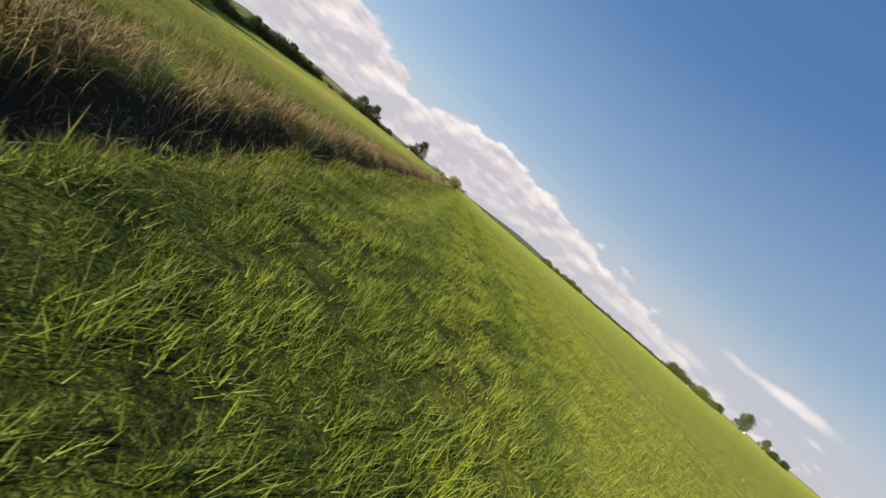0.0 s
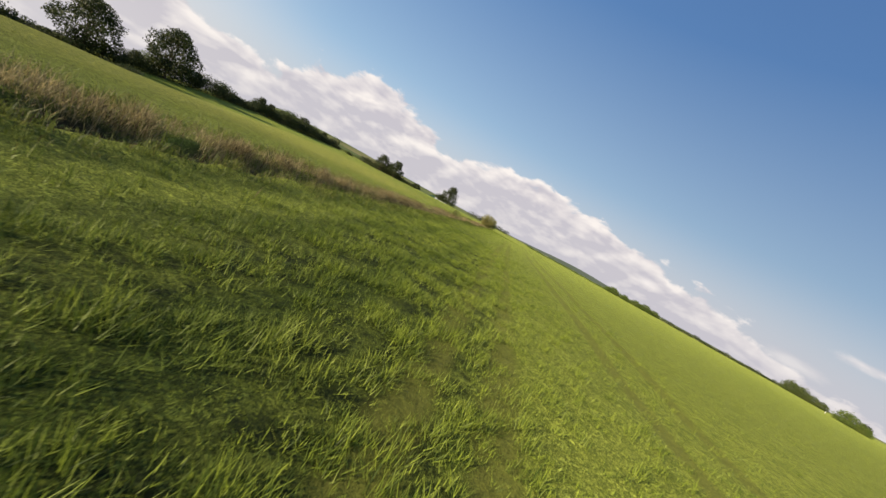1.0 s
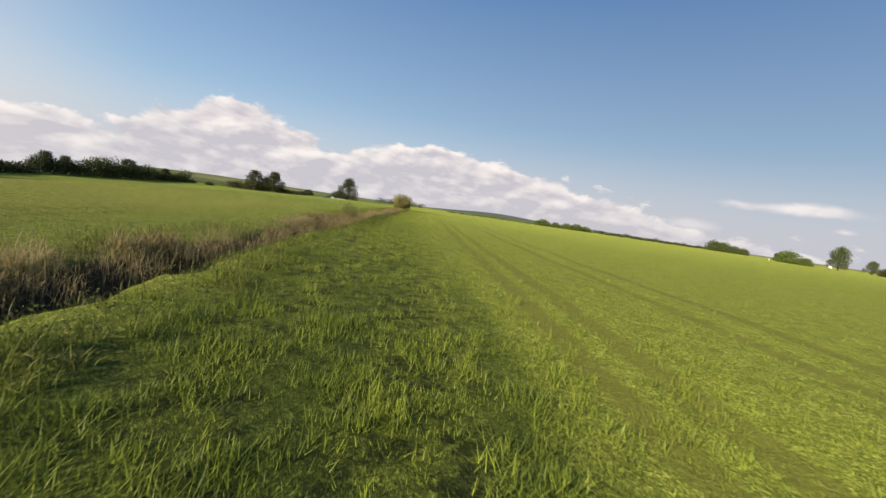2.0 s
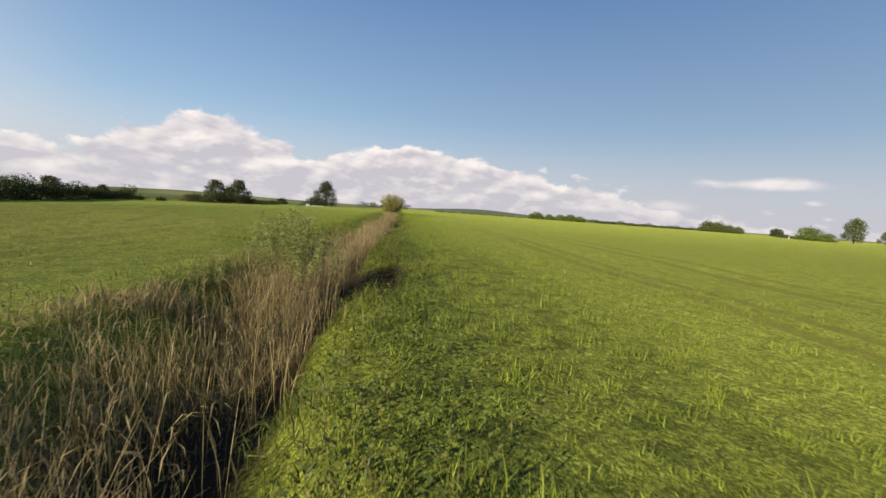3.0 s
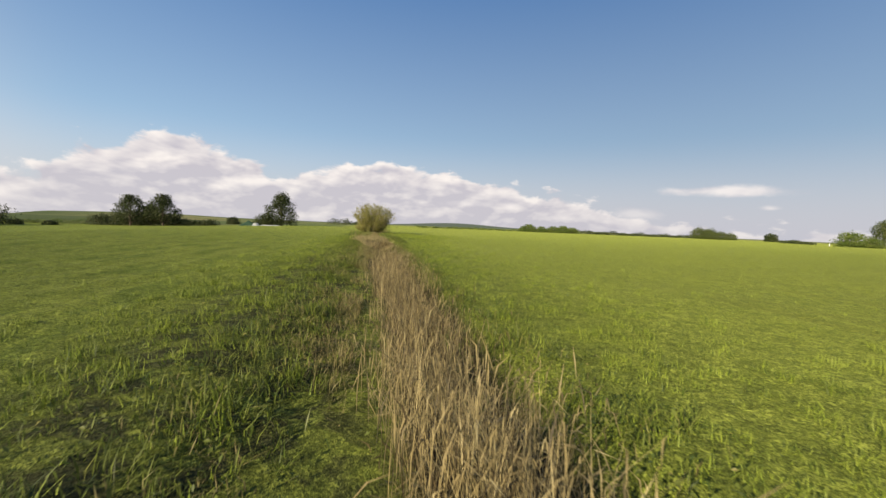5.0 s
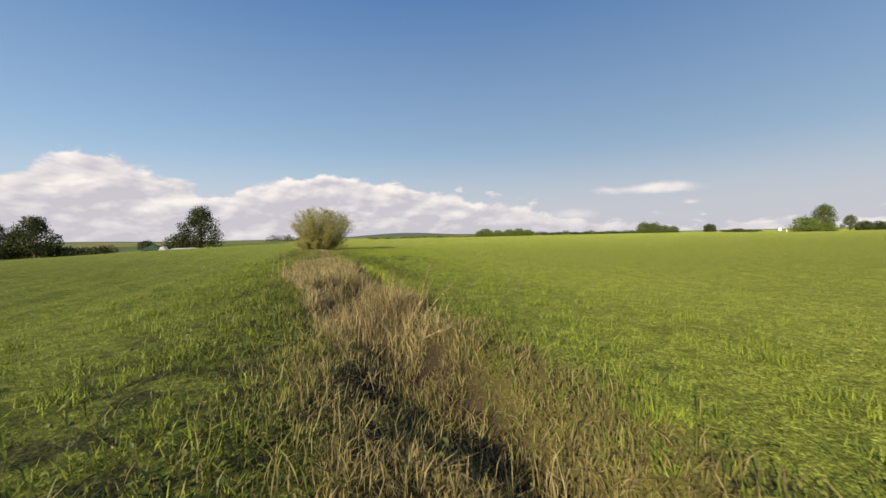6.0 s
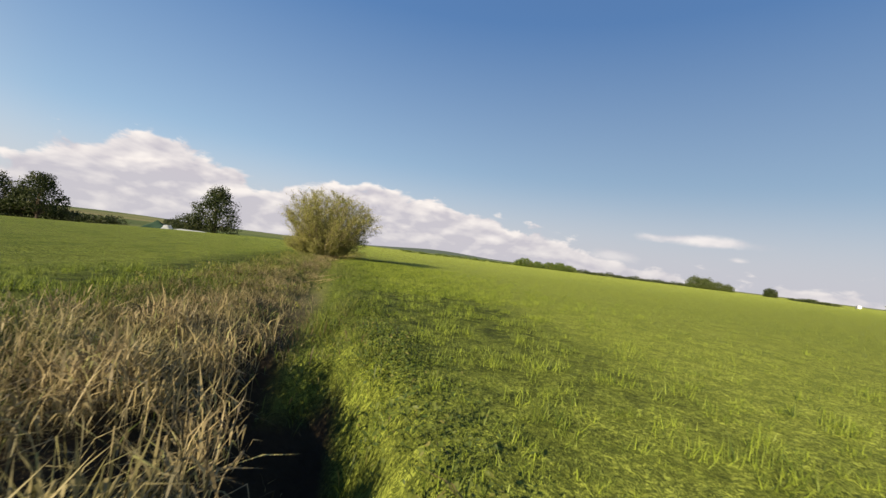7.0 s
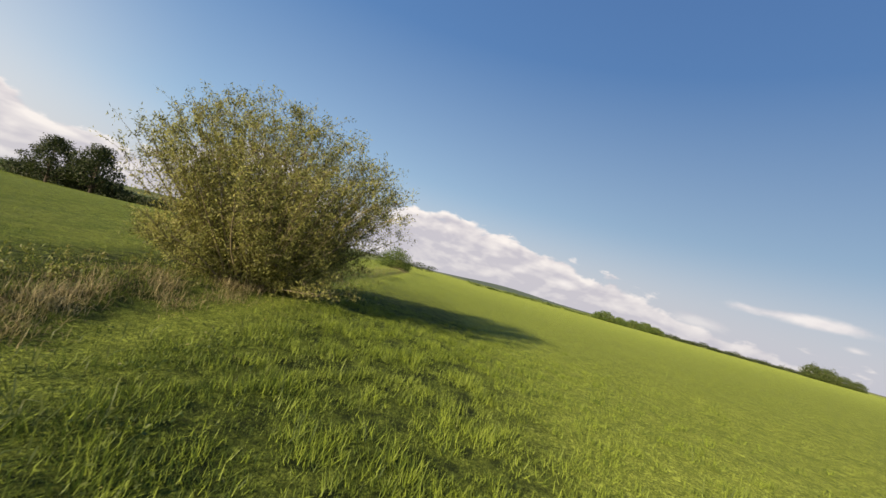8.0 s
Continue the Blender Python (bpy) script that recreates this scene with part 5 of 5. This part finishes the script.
def flat_mats(rng, n):
    """Fine straw lying over the ditch where it has been flattened."""
    y = np.where(rng.uniform(0, 1, n) < 0.62, rng.uniform(51.5, 61.2, n), rng.uniform(23.5, 30.0, n))
    s = np.where(y < 31, 1.15, 0.55) + rng.normal(0, 0.52, n)
    keep = (np.sin(y * 2.3 + 2 * np.sin(s * 2.6)) + np.sin(s * 4.1 - y * 1.7) + rng.uniform(-1.2, 1.2, n) > -0.7) & ~hollow(s, y)
    return s[keep], y[keep]


grass_patch("matted_grass", np.random.RandomState(84), 62000, flat_mats, 0.19, 0.0065, M_MAT, 1.15, 0.6,
            "fine straw flattened over the ditch", "grass")


def rush_line(rng, n):
    """A thin line of rushes that runs down the slope towards the hedge."""
    k = rng.uniform(0, 1, n)
    x = -40.0 - 38.0 * k + rng.normal(0, 0.35, n)
    y = -4.0 + 8.0 * k + rng.normal(0, 0.35, n)
    return x - shift(y), y


grass_patch("rushes", np.random.RandomState(80), 9000, rush_line, 0.75, 0.03, M_HAW, 0.4, 0.4,
            "thin line of dark green rushes down the slope of the pasture", "rushes")


def dry_stalk(seed, height):
    """One tall dead grass stalk with a feathery head and a few hanging leaves."""
    rng = np.random.RandomState(seed)
    thing = new("dry_stalk")
    path = limb(rng, (0, 0, -0.05), (rng.normal(0, 0.06), rng.normal(0, 0.06), 1), height, 0.006, 7, 0.03)
    v, f = tubes([path], 5)
    mesh_object("stem", v, f, M_SEDGE, thing, shade=True)
    pts = np.array([p for p, _ in path])
    n = 46
    t = rng.uniform(5.2, 6.99, n)
    i = t.astype(int)
    c = pts[i] + (pts[i + 1] - pts[i]) * (t - i)[:, None] + rng.normal(0, 0.012, (n, 3))
    v, f = leaf_quads(rng, c, unit(rng, n), rng.uniform(0.03, 0.06, n), rng.uniform(0.005, 0.010, n), -1.2)
    tagged(mesh_object("seed_head", v, f, M_REED, thing), kind="stuff")
    for k in rng.randint(1, 5, 4):
        v, f = blades(rng, pts[k:k + 1], rng.uniform(0.15, 0.30, 1), rng.uniform(0.008, 0.014, 1), 0.7, 0.9)
        mesh_object("blade", v, f, M_SEDGE, thing)
    return thing


def set_stalks():
    rng = np.random.RandomState(77)
    kinds = [dry_stalk(770 + k, 0.92) for k in range(3)]
    used = 0
    # standing in the rough grass on the far bank
    for x, y in ((0.50, 67.4), (0.42, 67.6), (-0.08, 68.5), (0.12, 68.6), (0.30, 68.0)):
        ob = kinds[used] if used < 3 else copy_thing(kinds[used % 3], Matrix.Identity(4))
        ob.matrix_basis = pose(x, y, float(land(x, y)), rng.normal(0, 5), rng.normal(0, 5), rng.uniform(0, 360))
        tagged(ob, "tall pale dead grass stalk standing on the ditch bank", "grass stalk", "stalks on the bank")
        used += 1
    # bowed out over the bank
    for c, y, turn, lean, size in ((0.75, 60.6, -80, 62, 1.25), (0.95, 61.3, -60, 50, 1.1), (1.0, 61.8, -70, 35, 1.15), (0.55, 61.0, -40, 25, 1.2), (0.9, 62.0, -100, 45, 1.0), (0.35, 61.5, 20, 18, 1.2),
                                  (-0.1, 4.3, -70, 38, 1.5), (0.15, 4.5, -60, 42, 1.6), (-0.4, 4.6, -75, 30, 1.3), (0.3, 4.2, -95, 48, 1.3)):
        x = c + shift(y)
        ob = copy_thing(kinds[used % 3], Matrix.Identity(4))
        ob.matrix_basis = pose(x, y, float(land(x, y)) + 0.02, 0, 0, turn + 90) @ pose(0, 0, 0, lean, 0, 0) @ Matrix.Diagonal((1, 1, size, 1))
        tagged(ob, "long pale grass stalk bowed out over the bank", "grass stalk", "bowed stalks")
        used += 1
    # fallen across the ditch
    for y, c, turn, size in ((84.2, 0.25, 62, 1.1), (84.5, 0.45, 75, 1.0), (84.9, 0.6, 40, 1.15), (85.3, 0.2, 95, 0.9), (84.0, 0.6, 110, 0.8), (-2.9, 0.75, 35, 1.0), (-2.2, 0.5, 120, 0.9), (-1.6, 0.9, 70, 0.8)):
        x = c + shift(y)
        ob = copy_thing(kinds[used % 3], Matrix.Identity(4))
        a = radians(turn)
        low, high = float(land(x, y)), float(land(x + math.sin(a) * size * 0.9, y - math.cos(a) * size * 0.9))
        tilt = 90 - math.degrees(math.atan2(high - low, size * 0.9))
        ob.matrix_basis = pose(x, y, low + 0.04, 0, 0, turn) @ pose(0, 0, 0, tilt - 3, 0, 0) @ Matrix.Diagonal((1, 1, size, 1))
        tagged(ob, "pale dead grass stalk lying flat across the ditch", "grass stalk", "stalks on the ground")
        used += 1


set_stalks()
